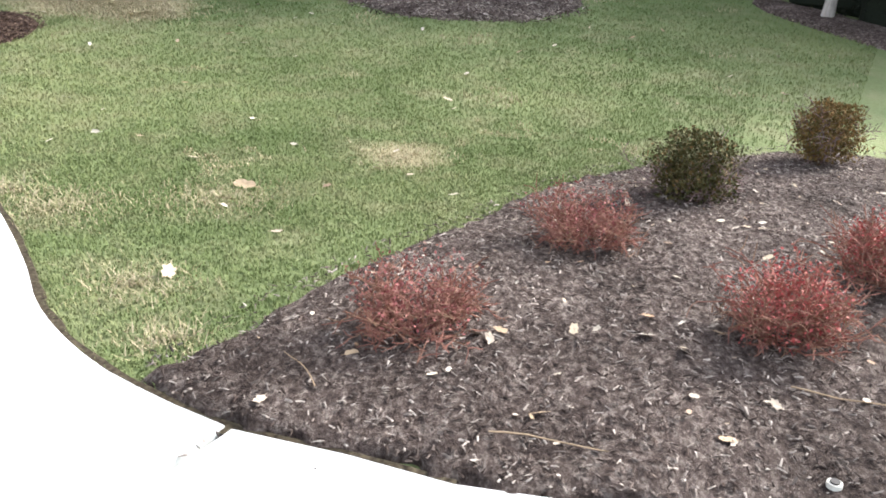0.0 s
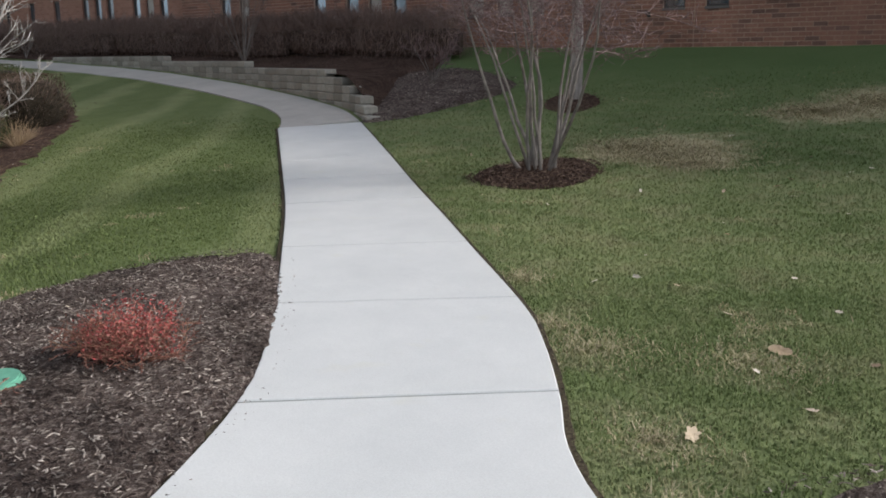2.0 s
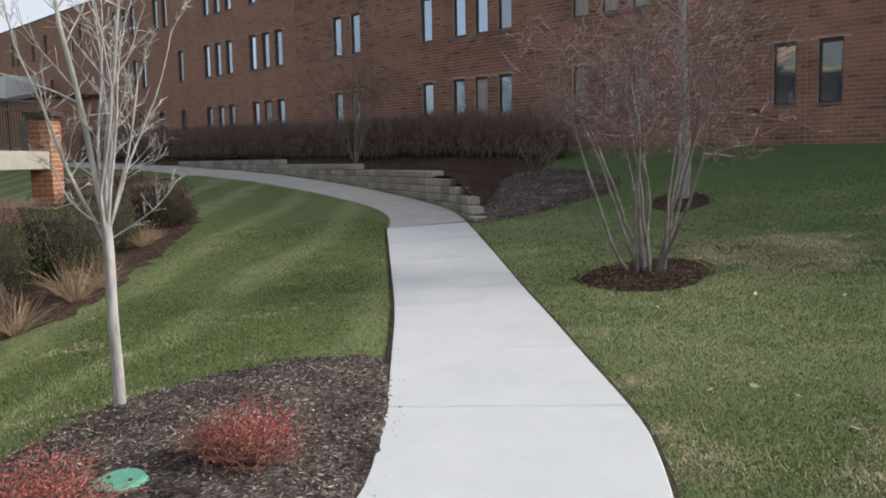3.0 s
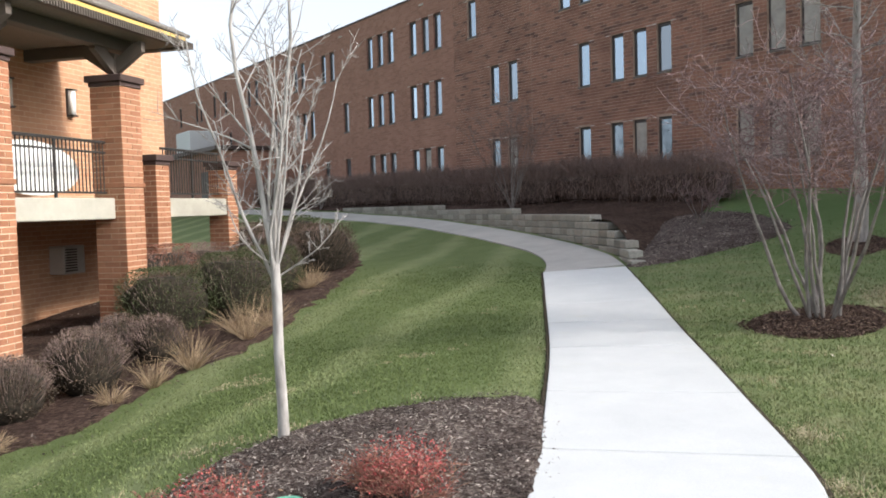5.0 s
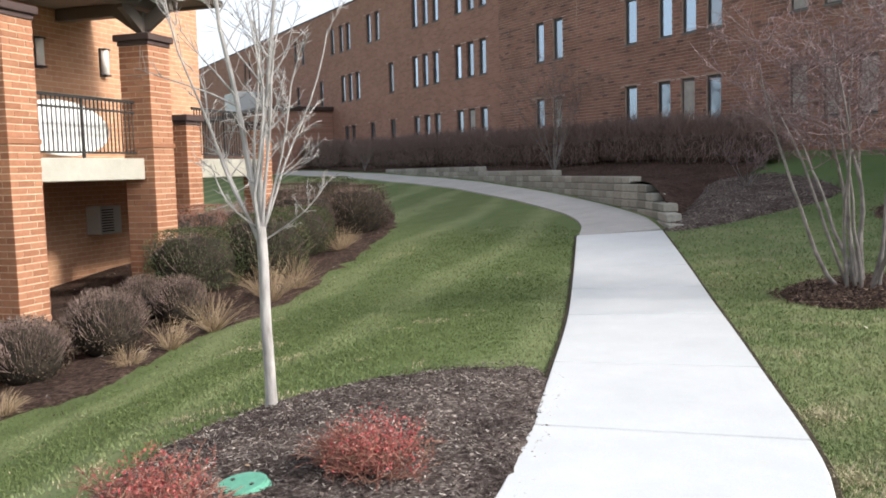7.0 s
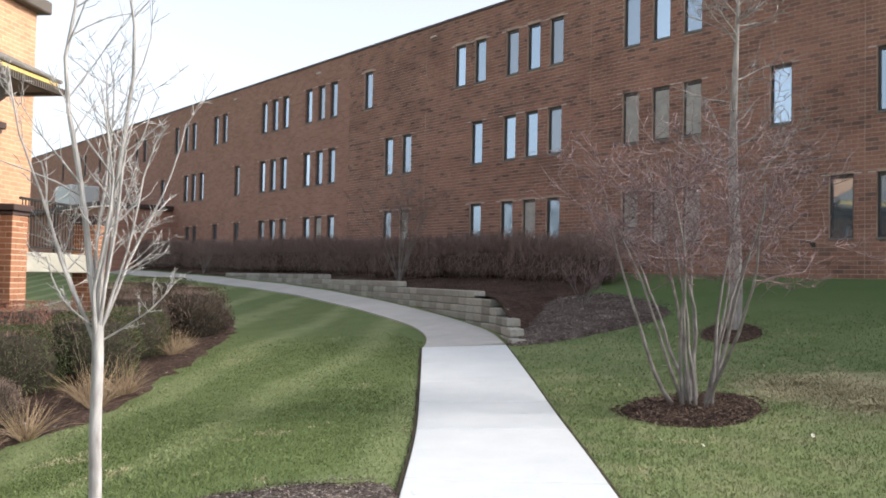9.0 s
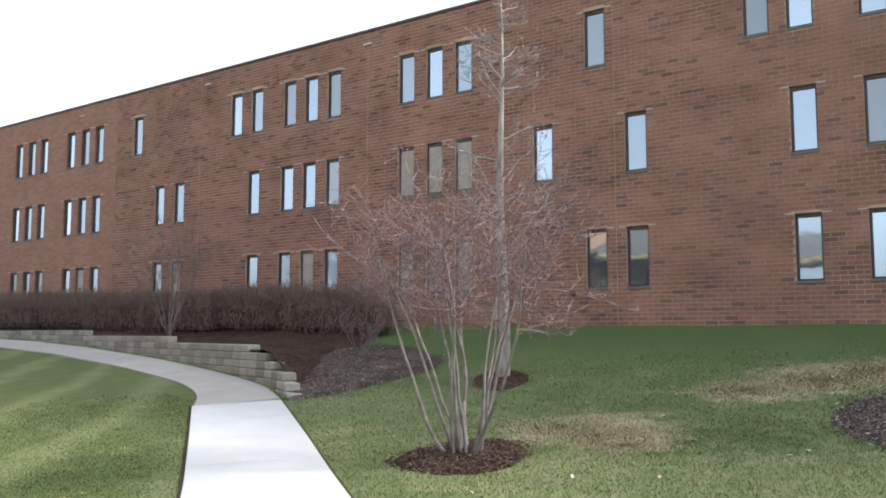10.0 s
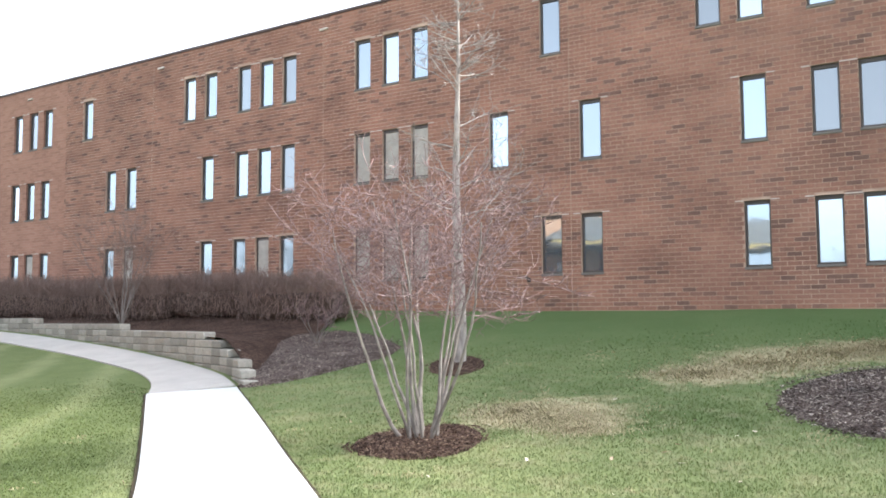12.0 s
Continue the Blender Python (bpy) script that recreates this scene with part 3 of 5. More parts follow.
# ---- brickwork of the facade: each brick proud of its mortar ----
def brick_box(verts, faces, x0, x1, y0, z0, z1, d=0.03):
    b = len(verts)
    verts += [(x0, y0, z0), (x1, y0, z0), (x1, y0, z1), (x0, y0, z1), (x0, y0 + d, z0), (x1, y0 + d, z0), (x1, y0 + d, z1), (x0, y0 + d, z1)]
    faces += [(b, b + 1, b + 2, b + 3), (b + 1, b + 5, b + 6, b + 2), (b + 4, b, b + 3, b + 7), (b + 3, b + 2, b + 6, b + 7), (b + 4, b + 5, b + 1, b)]


def lay_facade():
    rng = random.Random(4)
    verts, faces, singles = [], [], []
    k, z = 0, 0.55
    while z < ROOF_Z - 0.02:
        z1 = min(z + COURSE - 0.014, ROOF_Z - 0.004)
        u = U0 + (k % 2) * 0.1525
        cuts = []
        for (lo, hi), cols in zip(FLOORS, COLS):
            if z1 > lo + 0.01 and z < hi - 0.01:
                cuts = cols
        while u < UB:
            a, b = u, min(u + 0.291, UB)
            spans = [(a, b)]
            for c in cuts:
                lo_u, hi_u = c - HALF - 0.004, c + HALF + 0.004
                if lo_u < b and hi_u > a:
                    spans = [s for s in ((a, lo_u), (hi_u, b)) if s[1] - s[0] > 0.03]
                    break
            for s in spans:
                y = rng.uniform(-0.003, 0.002)
                if 5.2 < s[0] < 8.0 and 1.9 < z < 4.6 and s[1] - s[0] > 0.28 and len(singles) < 235:
                    singles.append((-s[1], z, y))
                else:
                    brick_box(verts, faces, -s[1], -s[0], y, z, z1)
            u += 0.305
        z += COURSE
        k += 1
    verts = [FACADE @ Vector(v) for v in verts]
    rest = soup("brickwork", verts, faces, M_BRICK, long_wall)
    tagged(rest, kind="stuff")
    bv, bf = [], []
    brick_box(bv, bf, 0, 0.291, 0, 0, COURSE - 0.014)
    me = bpy.data.meshes.new("brick")
    me.from_pydata(bv, [], bf)
    me.materials.append(M_BRICKO)
    for x, z, y in singles:
        ob = new("brick", me)
        ob.parent = long_wall
        ob.matrix_basis = FACADE @ Matrix.Translation((x, y, z))


# roof scuppers and a hose bib on the facade
def make_scupper(u):
    bm = boxed(-0.16, 0.16, -0.05, 0.02, -0.035, 0.035, 0.008)
    box(bm, -0.13, 0.13, -0.06, -0.045, -0.02, 0.02)
    ob = part("overflow_scupper", bm, M_FLASH)
    ob.matrix_world = FACADE @ Matrix.Translation((-u, 0, 10.32))
    return tagged(ob, "small pale metal overflow spout under the roof edge", "spout", "roof spouts")


for u in (9.3, 17.2, 24.6, 32.4, 40.2):
    make_scupper(u)
tap = empty("hose_tap", FACADE @ Matrix.Translation((-10.35, 0, 2.55)))
part("backplate", boxed(-0.05, 0.05, -0.015, 0.003, -0.06, 0.06, 0.005), M_STEEL, tap)
bm = bmesh.new()
bmesh.ops.create_cone(bm, cap_ends=True, segments=10, radius1=0.022, radius2=0.02, depth=0.16, matrix=Matrix.Translation((0, -0.09, 0)) @ Matrix.Rotation(radians(70), 4, 'X'))
spout = part("spout", bm, M_STEEL, tap)
bm = bmesh.new()
bmesh.ops.create_cone(bm, cap_ends=True, segments=12, radius1=0.05, radius2=0.05, depth=0.02, matrix=Matrix.Translation((0, -0.1, 0.07)))
part("wheel_handle", bm, M_STEEL, spout)
tagged(tap, "small dark metal hose tap low on the brick facade", "tap")
# control joints
for u in (9.17, -0.62, 17.2, 25.0):
    bm = boxed(-u - 0.006, -u + 0.006, -0.004, 0.01, 1.2, ROOF_Z - 0.01)
    bmesh.ops.transform(bm, matrix=FACADE, verts=bm.verts)
    tagged(part("trim_joint", bm, M_MORTAR), "pale vertical control joint in the brickwork", "joint", kind="structure")

# far entrance block of the long building
FARB = FACADE @ Matrix.Translation((-52.0, 0, 0))
entry = empty("entrance_block", FARB)
bm = bmesh.new()
box(bm, -12, 4.4, -4.0, -0.002, 0.8, 5.1)
part("wall", bm, M_FARBRICK, entry)
roof_edge = part("roof_edge", boxed(-12.2, 4.6, -4.3, -0.002, 5.1, 5.35, 0.03), M_COPING, entry)
part("doorway", boxed(1.0, 2.6, -4.03, -3.9, 1.9, 4.0, 0.02), M_FRAME, entry)
bm = boxed(-6.5, -3.6, -3.2, -1.4, 5.35, 6.9, 0.05)
part("rooftop_unit", bm, mat("pale_metal_unit", (0.5, 0.52, 0.52), 0.5, 0.3), entry, "pale grey metal rooftop air handler")
tagged(entry, "low brick entrance block with dark flat roof edge", "entrance", kind="structure")

# ---- block retaining wall beside the path ----
def make_retaining_wall():
    rng = random.Random(8)
    wall = empty("wall_retaining")
    tagged(wall, "low stepped retaining wall of grey split-face blocks", "retaining wall", kind="structure")
    bm = boxed(-0.225, 0.225, -0.14, 0.14, 0, 0.158, 0.018)
    for v in bm.verts:
        v.co += Vector((0.010 * noise.noise(v.co * 9), 0.016 * noise.noise(v.co * 8 + Vector((3, 0, 0))), 0.004 * noise.noise(v.co * 7)))
    proto = part("block", bm, M_STONE, wall)
    line = []
    for i in range(len(CEN) - 1):
        d = (CEN[min(i + 1, len(CEN) - 1)] - CEN[max(i - 1, 0)]).normalized()
        line.append(CEN[i] - Vector((-d.y, d.x)) * 0.98)
    run = [0.0]
    for a, b in zip(line, line[1:]):
        run.append(run[-1] + (b - a).length)

    def at(s):
        for i in range(len(run) - 1):
            if run[i] <= s <= run[i + 1]:
                f = (s - run[i]) / (run[i + 1] - run[i])
                return line[i].lerp(line[i + 1], f), (line[i + 1] - line[i]).normalized()
        return None
    used = False
    for k in range(-1, 8):
        z = 0.36 + 0.163 * k
        start = max(0.0, 0.75 * k - 0.5)
        stop = min(24.0, run[-1])
        if k == 6:
            start = 8.6
        if k == 7:
            start = 14.5
        s = start + (0.225 if k % 2 else 0.0) * (k < 6)
        while s < stop:
            q = at(s)
            if q is None:
                break
            (pos, d), gz = q, ground_z(q[0].x, q[0].y)
            if z + 0.15 > gz and (k < 6 or s < stop - 0.2):
                back = Vector((d.y, -d.x)) * 0.03 * max(k, 0)
                m = Matrix.Translation((pos.x + back.x, pos.y + back.y, z)) @ Matrix.Rotation(math.atan2(d.y, d.x) + rng.uniform(-0.03, 0.03), 4, 'Z')
                if used:
                    ob = new("block", proto.data)
                    ob.parent = wall
                else:
                    ob, used = proto, True
                ob.matrix_basis = m
            s += 0.458
    return wall


make_retaining_wall()

# ---- brick porch and house ----
PORCH = Matrix.Translation((*wp(14.46, 1.1), 0)) @ Matrix.Rotation(math.atan2(math.cos(radians(38)), -math.sin(radians(38))), 4, 'Z')
M_TIMBER = mat("dark_grey_brown_timber", (0.12, 0.1, 0.084), 0.7)
bump(M_TIMBER, noisy(M_TIMBER, 8, 4, 0.6, (1, 1, 4)), 0.2, 0.01)
M_CAP = mat("dark_brown_cap_stone", (0.075, 0.05, 0.045), 0.8)
M_SOFFIT = varied("grey_brown_soffit_board", [(0.2, 0.17, 0.14), (0.25, 0.215, 0.18)], 0.8)
# The yellow of the sunlit fascia is put into its base colour.
M_FASCIA = mat("sunlit_yellow_fascia", (0.72, 0.5, 0.16), 0.6)
M_SHINGLE = varied("grey_brown_shingle", [(0.2, 0.185, 0.16), (0.26, 0.24, 0.21), (0.17, 0.155, 0.14)], 0.95)
M_WHITE = mat("white_tabletop", (0.8, 0.82, 0.78), 0.4)
M_LAMPGLASS = mat("white_lamp_diffuser", (0.85, 0.84, 0.8), 0.4)


def set_in(ob, m):
    ob.matrix_world = PORCH @ m
    return ob


house = empty("house")
house.matrix_world = PORCH
bm = boxed(-6, 8.57, 2.2, 12, 1.6, 7.6)
box(bm, -6, 8.57, 3.3, 12, -2.2, 1.598)
part("wall", bm, M_HOUSEBRICK, house)
tagged(house, "neighbouring house wall of sunlit orange brick", "house")
part("roof_edge", boxed(-6.3, 8.8, 1.95, 12.3, 7.6, 7.9, 0.03), M_TIMBER, house)
part("dark_window", boxed(0.3, 1.1, 2.16, 2.22, 3.1, 4.7, 0.01), M_FRAME, house)


def make_pillar(x, half, top, low, y=0.0):
    rng = random.Random(int(x * 10) + 50)
    p = set_in(empty("brick_pillar"), Matrix.Translation((x, y, 0)))
    part("mortar_core", boxed(-half + 0.006, half - 0.006, -half + 0.006, half - 0.006, low, top - 0.2), M_PMORTAR, p)
    sub = bmesh.new()
    box(sub, -half - 0.02, half + 0.02, -half - 0.02, half + 0.02, top - 0.2, top - 0.12, 0.008)
    box(sub, -half - 0.07, half + 0.07, -half - 0.07, half + 0.07, top - 0.12, top, 0.012)
    part("cap", sub, M_CAP, p, "dark brown stepped capstone")
    L = half * 2
    bm = boxed(0, L / 2 - 0.014, 0, 0.05, 0, 0.087, 0.003)
    me = part("brick", bm, M_PBRICKO, p)
    data = me.data
    bpy.data.objects.remove(me)
    verts, faces = [], []
    z, k, count = top - 0.3, 0, 0
    while z > low:
        for side in range(4):
            for j in range(2):
                off = -half + j * L / 2 if k % 2 == 0 else -half + (j * L / 2)
                shift = 0.0 if k % 2 == 0 else L / 4
                a = off + shift
                pieces = [(a, a + L / 2 - 0.014)] if a + L / 2 <= half + 0.001 else [(a, half - 0.005), (-half, -half + L / 4 - 0.01)]
                for a0, a1 in pieces:
                    m = Matrix.Rotation(side * math.pi / 2, 4, 'Z') @ Matrix.Translation((a0 + 0.005, -half - rng.uniform(0, 0.003), z))
                    if count < 290 and a1 - a0 > L / 2 - 0.04 and side in (0, 1):
                        ob = new("brick", data)
                        ob.parent = p
                        ob.matrix_basis = m
                        count += 1
                    else:
                        bv, bf = [], []
                        brick_box(bv, bf, 0, a1 - a0, 0, 0, 0.087, 0.04)
                        b = len(verts)
                        verts += [m @ Vector(v) for v in bv]
                        faces += [tuple(i + b for i in f) for f in bf]
        z -= COURSE
        k += 1
    ob = soup("brickwork", verts, faces, M_PBRICK, p)
    tagged(ob, kind="stuff")
    if top > 3.5:
        band = bmesh.new()
        for side in range(4):
            box(band, -half - 0.02, half + 0.02, -half - 0.022, -half + 0.02, 2.12, 2.2, 0.003, Matrix.Rotation(side * math.pi / 2, 4, 'Z'))
        part("band_course", band, M_PBRICK, p)
    return p


for x in (-3.38, 0.0, 3.38):
    tagged(make_pillar(x, 0.31, 4.14, -1.6), "square orange brick porch pillar with dark capstone", "pillar", "porch pillars")
for x in (4.62, 7.5):
    tagged(make_pillar(x, 0.24, 2.78, -1.2, 0.1), "low orange brick pillar of the deck railing", "pillar", "deck pillars")

for x0, x1 in ((-6.45, -3.7), (-3.06, -0.32), (0.32, 3.06), (4.88, 7.24)):
    d = set_in(part("deck_slab", boxed(0, x1 - x0, -0.12, 0.6, 1.55, 1.93, 0.015), M_SLAB), Matrix.Translation((x0, 0, 0)))
    tagged(d, "pale stained concrete deck edge between the pillars", "deck", "deck edges", "structure")
tagged(set_in(part("floor_deck", boxed(-6, 7.7, 0.605, 2.195, 1.6, 1.92), M_SLAB), Matrix.Identity(4)), "raised concrete deck in front of the house", "deck", kind="structure")


def make_railing(x0, x1):
    r = set_in(empty("deck_railing"), Matrix.Translation((x0, 0.05, 1.93)))
    n = x1 - x0
    part("top_rail", boxed(0, n, -0.025, 0.025, 0.98, 1.03, 0.006), M_STEEL, r)
    part("middle_rail", boxed(0, n, -0.018, 0.018, 0.8, 0.835, 0.004), M_STEEL, r)
    part("bottom_rail", boxed(0, n, -0.018, 0.018, 0.08, 0.115, 0.004), M_STEEL, r)
    part("post", boxed(n / 2 - 0.022, n / 2 + 0.022, -0.022, 0.022, 0, 0.98, 0.004), M_STEEL, r)
    bm = boxed(-0.008, 0.008, -0.008, 0.008, 0.115, 0.98)
    first_bar = part("baluster", bm, M_STEEL, r)
    x = 0.08
    first_bar.location.x = x
    while x + 0.1 < n - 0.03:
        x += 0.1
        ob = new("baluster", first_bar.data)
        ob.parent = r
        ob.location.x = x
    return tagged(r, "dark metal railing with thin balusters on the deck", "railing", "deck railings")


for x0, x1 in ((-3.06, -0.32), (0.32, 3.06), (4.88, 7.24)):
    make_railing(x0, x1)


def make_bracket(x):
    b = set_in(empty("roof_bracket"), Matrix.Translation((x, 0, 4.14)))
    part("post", boxed(-0.08, 0.08, -0.08, 0.08, 0, 0.42, 0.01), M_TIMBER, b)
    for s in (-1, 1):
        for turn in (0, 90):
            bm = bmesh.new()
            pts = [(0.08, 0.05), (0.62, 0.42), (0.62, 0.6), (0.5, 0.6), (0.08, 0.32)]
            fr = [bm.verts.new((s * a, -0.06, z)) for a, z in pts]
            f = bm.faces.new(fr)
            ex = bmesh.ops.extrude_face_region(bm, geom=[f])
            bmesh.ops.translate(bm, vec=(0, 0.12, 0), verts=[v for v in ex["geom"] if isinstance(v, bmesh.types.BMVert)])
            bmesh.ops.recalc_face_normals(bm, faces=bm.faces)
            bmesh.ops.transform(bm, matrix=Matrix.Rotation(radians(turn), 4, 'Z'), verts=bm.verts)
            part("brace", bm, M_TIMBER, b)
    return tagged(b, "dark timber knee brackets on top of a pillar", "bracket", "roof brackets")


for x in (-3.38, 0.0, 3.38):
    make_bracket(x)

roof = set_in(empty("porch_roof"), Matrix.Identity(4))
part("beam", boxed(-9, 3.95, -0.13, 0.13, 4.62, 4.84, 0.01), M_TIMBER, roof)
part("end_beam", boxed(3.7, 3.95, 0.135, 2.19, 4.62, 4.84, 0.01), M_TIMBER, roof)
part("soffit", boxed(-9, 4.55, -0.72, 2.19, 4.845, 4.875), M_SOFFIT, roof)
gutter = part("gutter", boxed(-9, 4.72, -0.86, -0.725, 4.8, 4.93, 0.02), M_TIMBER, roof)
part("end_gutter", boxed(4.56, 4.72, -0.72, 2.19, 4.8, 4.93, 0.02), M_TIMBER, roof)
for i in range(150):
    if -5.0 + i * 0.065 > 4.7:
        break
    x = -5.0 + i * 0.065
    ob = part("gutter_rib", boxed(-0.014, 0.014, -0.885, -0.862, 4.79, 4.92), M_TIMBER, roof) if i == 0 else new("gutter_rib", rib.data)
    if i == 0:
        rib = ob
    ob.parent = gutter
    ob.location.x = x
part("fascia", boxed(-9, 4.6, -0.8, -0.74, 4.935, 5.02, 0.005), M_FASCIA, roof, "fascia board with yellow sunlight in its colour")
part("drip_edge", boxed(-9, 4.68, -0.84, -0.5, 5.025, 5.07, 0.008), M_TIMBER, roof)
verts, faces = [], []
rng = random.Random(3)
rows = 12
for k in range(rows):
    y0, z0 = -0.84 + k * 0.245, 5.075 + k * 0.12
    x = -9.0
    xr = 4.68 - k * 0.245
    while x < xr:
        w = rng.uniform(0.25, 0.33)
        x1 = min(x + w, xr)
        h = rng.uniform(0, 0.006)
        b = len(verts)
        verts += [(x, y0, z0 + h), (x1 - 0.006, y0, z0 + h), (x1 - 0.006, y0 + 0.29, z0 + 0.142), (x, y0 + 0.29, z0 + 0.142), (x, y0, z0 - 0.02), (x1 - 0.006, y0, z0 - 0.02)]
        faces += [(b, b + 1, b + 2, b + 3), (b + 4, b + 5, b + 1, b)]
        x = x1
tagged(soup("shingles", verts, faces, M_SHINGLE, roof), kind="stuff")
bm = bmesh.new()
vs = [bm.verts.new(v) for v in ((-9, -0.83, 5.06), (4.67, -0.83, 5.06), (4.67, 2.19, 5.06), (-9, 2.19, 5.06), (-9, 2.19, 6.5), (1.65, 2.19, 6.5))]
for f in ((0, 1, 5, 4), (1, 2, 5), (0, 3, 2, 1), (2, 3, 4, 5), (0, 4, 3)):
    bm.faces.new([vs[i] for i in f])
part("roof_deck", bm, M_SHINGLE, roof)
tagged(roof, "hipped porch roof with dark ribbed gutter and sunlit-yellow fascia", "roof")


def make_wall_lamp(x):
    w = set_in(empty("wall_lamp"), Matrix.Translation((x, 2.13, 3.97)))
    part("backplate", boxed(-0.1, 0.1, 0.02, 0.07, -0.29, 0.29, 0.01), M_STEEL, w)
    bm = bmesh.new()
    bmesh.ops.create_cone(bm, cap_ends=True, segments=14, radius1=0.08, radius2=0.08, depth=0.5)
    tube_ = part("diffuser", bm, M_LAMPGLASS, w, "white tube diffuser", True)
    for z in (-0.28, 0.25):
        part("end_cap", boxed(-0.09, 0.09, -0.09, 0.05, z, z + 0.03, 0.006), M_STEEL, tube_)
    return tagged(w, "unlit white tube lamp with dark frame on the brick wall", "wall lamp", "porch lamps")


for x in (-0.2, 3.17, 5.0):
    make_wall_lamp(x)

ac = set_in(empty("air_conditioner"), Matrix.Translation((5.9, 3.02, 0.36)))
case = part("case", boxed(-0.36, 0.36, -0.1, 0.275, 0, 0.62, 0.015), mat("pale_grey_metal", (0.55, 0.55, 0.52), 0.5, 0.2), ac)
for i in range(9):
    part("fin", boxed(-0.31, 0.06, -0.125, -0.1, 0.06 + i * 0.058, 0.085 + i * 0.058), M_STEEL, case)
tagged(ac, "through-wall air conditioner with louvred pale grey case", "air conditioner")


def make_tipped_table(x):
    t = set_in(empty("round_table"), Matrix.Translation((x, 0.62, 1.98)) @ Matrix.Rotation(radians(78), 4, 'X'))
    bm = bmesh.new()
    bmesh.ops.create_cone(bm, cap_ends=True, segments=40, radius1=0.82, radius2=0.82, depth=0.035, matrix=Matrix.Translation((0, 0.5, 0)) @ Matrix.Diagonal((1.45, 0.6, 1, 1)))
    part("tabletop", bm, M_WHITE, t)
    bm = bmesh.new()
    bmesh.ops.create_cone(bm, cap_ends=True, segments=12, radius1=0.03, radius2=0.03, depth=0.5, matrix=Matrix.Translation((0, 0.5, -0.27)))
    part("leg", bm, M_STEEL, t)
    return tagged(t, "white tabletop tipped on its edge behind the railing", "table", "stored tables")


for x in (-1.1, 2.0):
    make_tipped_table(x)

# ---- plants ----
M_WHITEBARK = mat("pale_grey_bark", (0.5, 0.46, 0.42), 0.9)
_n = noisy(M_WHITEBARK, 14, 5, 0.6, (1, 1, 0.25))
paint(M_WHITEBARK, ramp(M_WHITEBARK, _n, [(0.3, (0.2, 0.187, 0.175)), (0.62, (0.45, 0.425, 0.4))]))
bump(M_WHITEBARK, _n, 0.4, 0.01)
M_GREYBARK = mat("grey_brown_bark", (0.2, 0.17, 0.15), 0.9)
_n = noisy(M_GREYBARK, 10, 5, 0.6, (1, 1, 0.3))
paint(M_GREYBARK, ramp(M_GREYBARK, _n, [(0.3, (0.17, 0.15, 0.14)), (0.65, (0.4, 0.365, 0.34))]))
bump(M_GREYBARK, _n, 0.5, 0.02)
M_STEM = mat("grey_shrub_stem", (0.3, 0.26, 0.23), 0.9)
paint(M_STEM, ramp(M_STEM, noisy(M_STEM, 6, 4), [(0.3, (0.125, 0.11, 0.1)), (0.7, (0.29, 0.265, 0.245))]))
M_TWIG = varied("purplish_brown_twig", [(0.17, 0.112, 0.112), (0.23, 0.16, 0.158), (0.3, 0.225, 0.222), (0.14, 0.09, 0.09)], 0.9)
M_HEDGETWIG = varied("bare_brown_hedge_twig", [(0.17, 0.12, 0.104), (0.25, 0.18, 0.155), (0.32, 0.24, 0.21), (0.2, 0.145, 0.125)], 0.9)
M_RED = varied("red_barberry_leaf", [(0.38, 0.065, 0.07), (0.48, 0.115, 0.11), (0.3, 0.07, 0.065), (0.42, 0.17, 0.12), (0.26, 0.065, 0.06), (0.52, 0.22, 0.19)], 0.7)
M_REDDULL = varied("dull_red_barberry_leaf", [(0.26, 0.075, 0.08), (0.34, 0.115, 0.11), (0.3, 0.15, 0.11), (0.18, 0.06, 0.06), (0.36, 0.2, 0.15)], 0.7)
M_REDTWIG = varied("reddish_barberry_twig", [(0.2, 0.09, 0.07), (0.3, 0.14, 0.11), (0.26, 0.17, 0.11)], 0.9)
M_YEW = varied("dark_olive_needle", [(0.045, 0.05, 0.018), (0.075, 0.078, 0.028), (0.12, 0.105, 0.04), (0.06, 0.06, 0.02), (0.2, 0.13, 0.05)], 0.8)
M_YEWGOLD = varied("bronzed_needle", [(0.13, 0.09, 0.03), (0.2, 0.13, 0.045), (0.09, 0.08, 0.028), (0.28, 0.16, 0.06)], 0.8)
M_HEDGEGREEN = varied("clipped_green_foliage", [(0.055, 0.07, 0.028), (0.08, 0.095, 0.042), (0.11, 0.12, 0.056), (0.065, 0.075, 0.032)], 0.85)
M_BROWNSHRUB = varied("brown_shrub_foliage", [(0.06, 0.042, 0.03), (0.095, 0.07, 0.048), (0.13, 0.1, 0.07), (0.075, 0.055, 0.038)], 0.9)
M_RUST = varied("rust_shrub_foliage", [(0.28, 0.12, 0.08), (0.36, 0.17, 0.11), (0.22, 0.11, 0.08)], 0.9)
M_STRAW = varied("dry_straw", [(0.36, 0.26, 0.16), (0.46, 0.35, 0.23), (0.28, 0.19, 0.11)], 0.9)


def wander(rng, start, direction, length, steps, bend=0.15, lift=0.0):
    line, d = [start.copy()], direction.normalized()
    for _ in range(steps):
        d = (d + Vector((rng.gauss(0, bend), rng.gauss(0, bend), rng.gauss(0, bend) + lift))).normalized()
        line.append(line[-1] + d * length / steps)
    return line


def taper(r0, r1, n):
    return [r0 + (r1 - r0) * i / (n - 1) for i in range(n)]


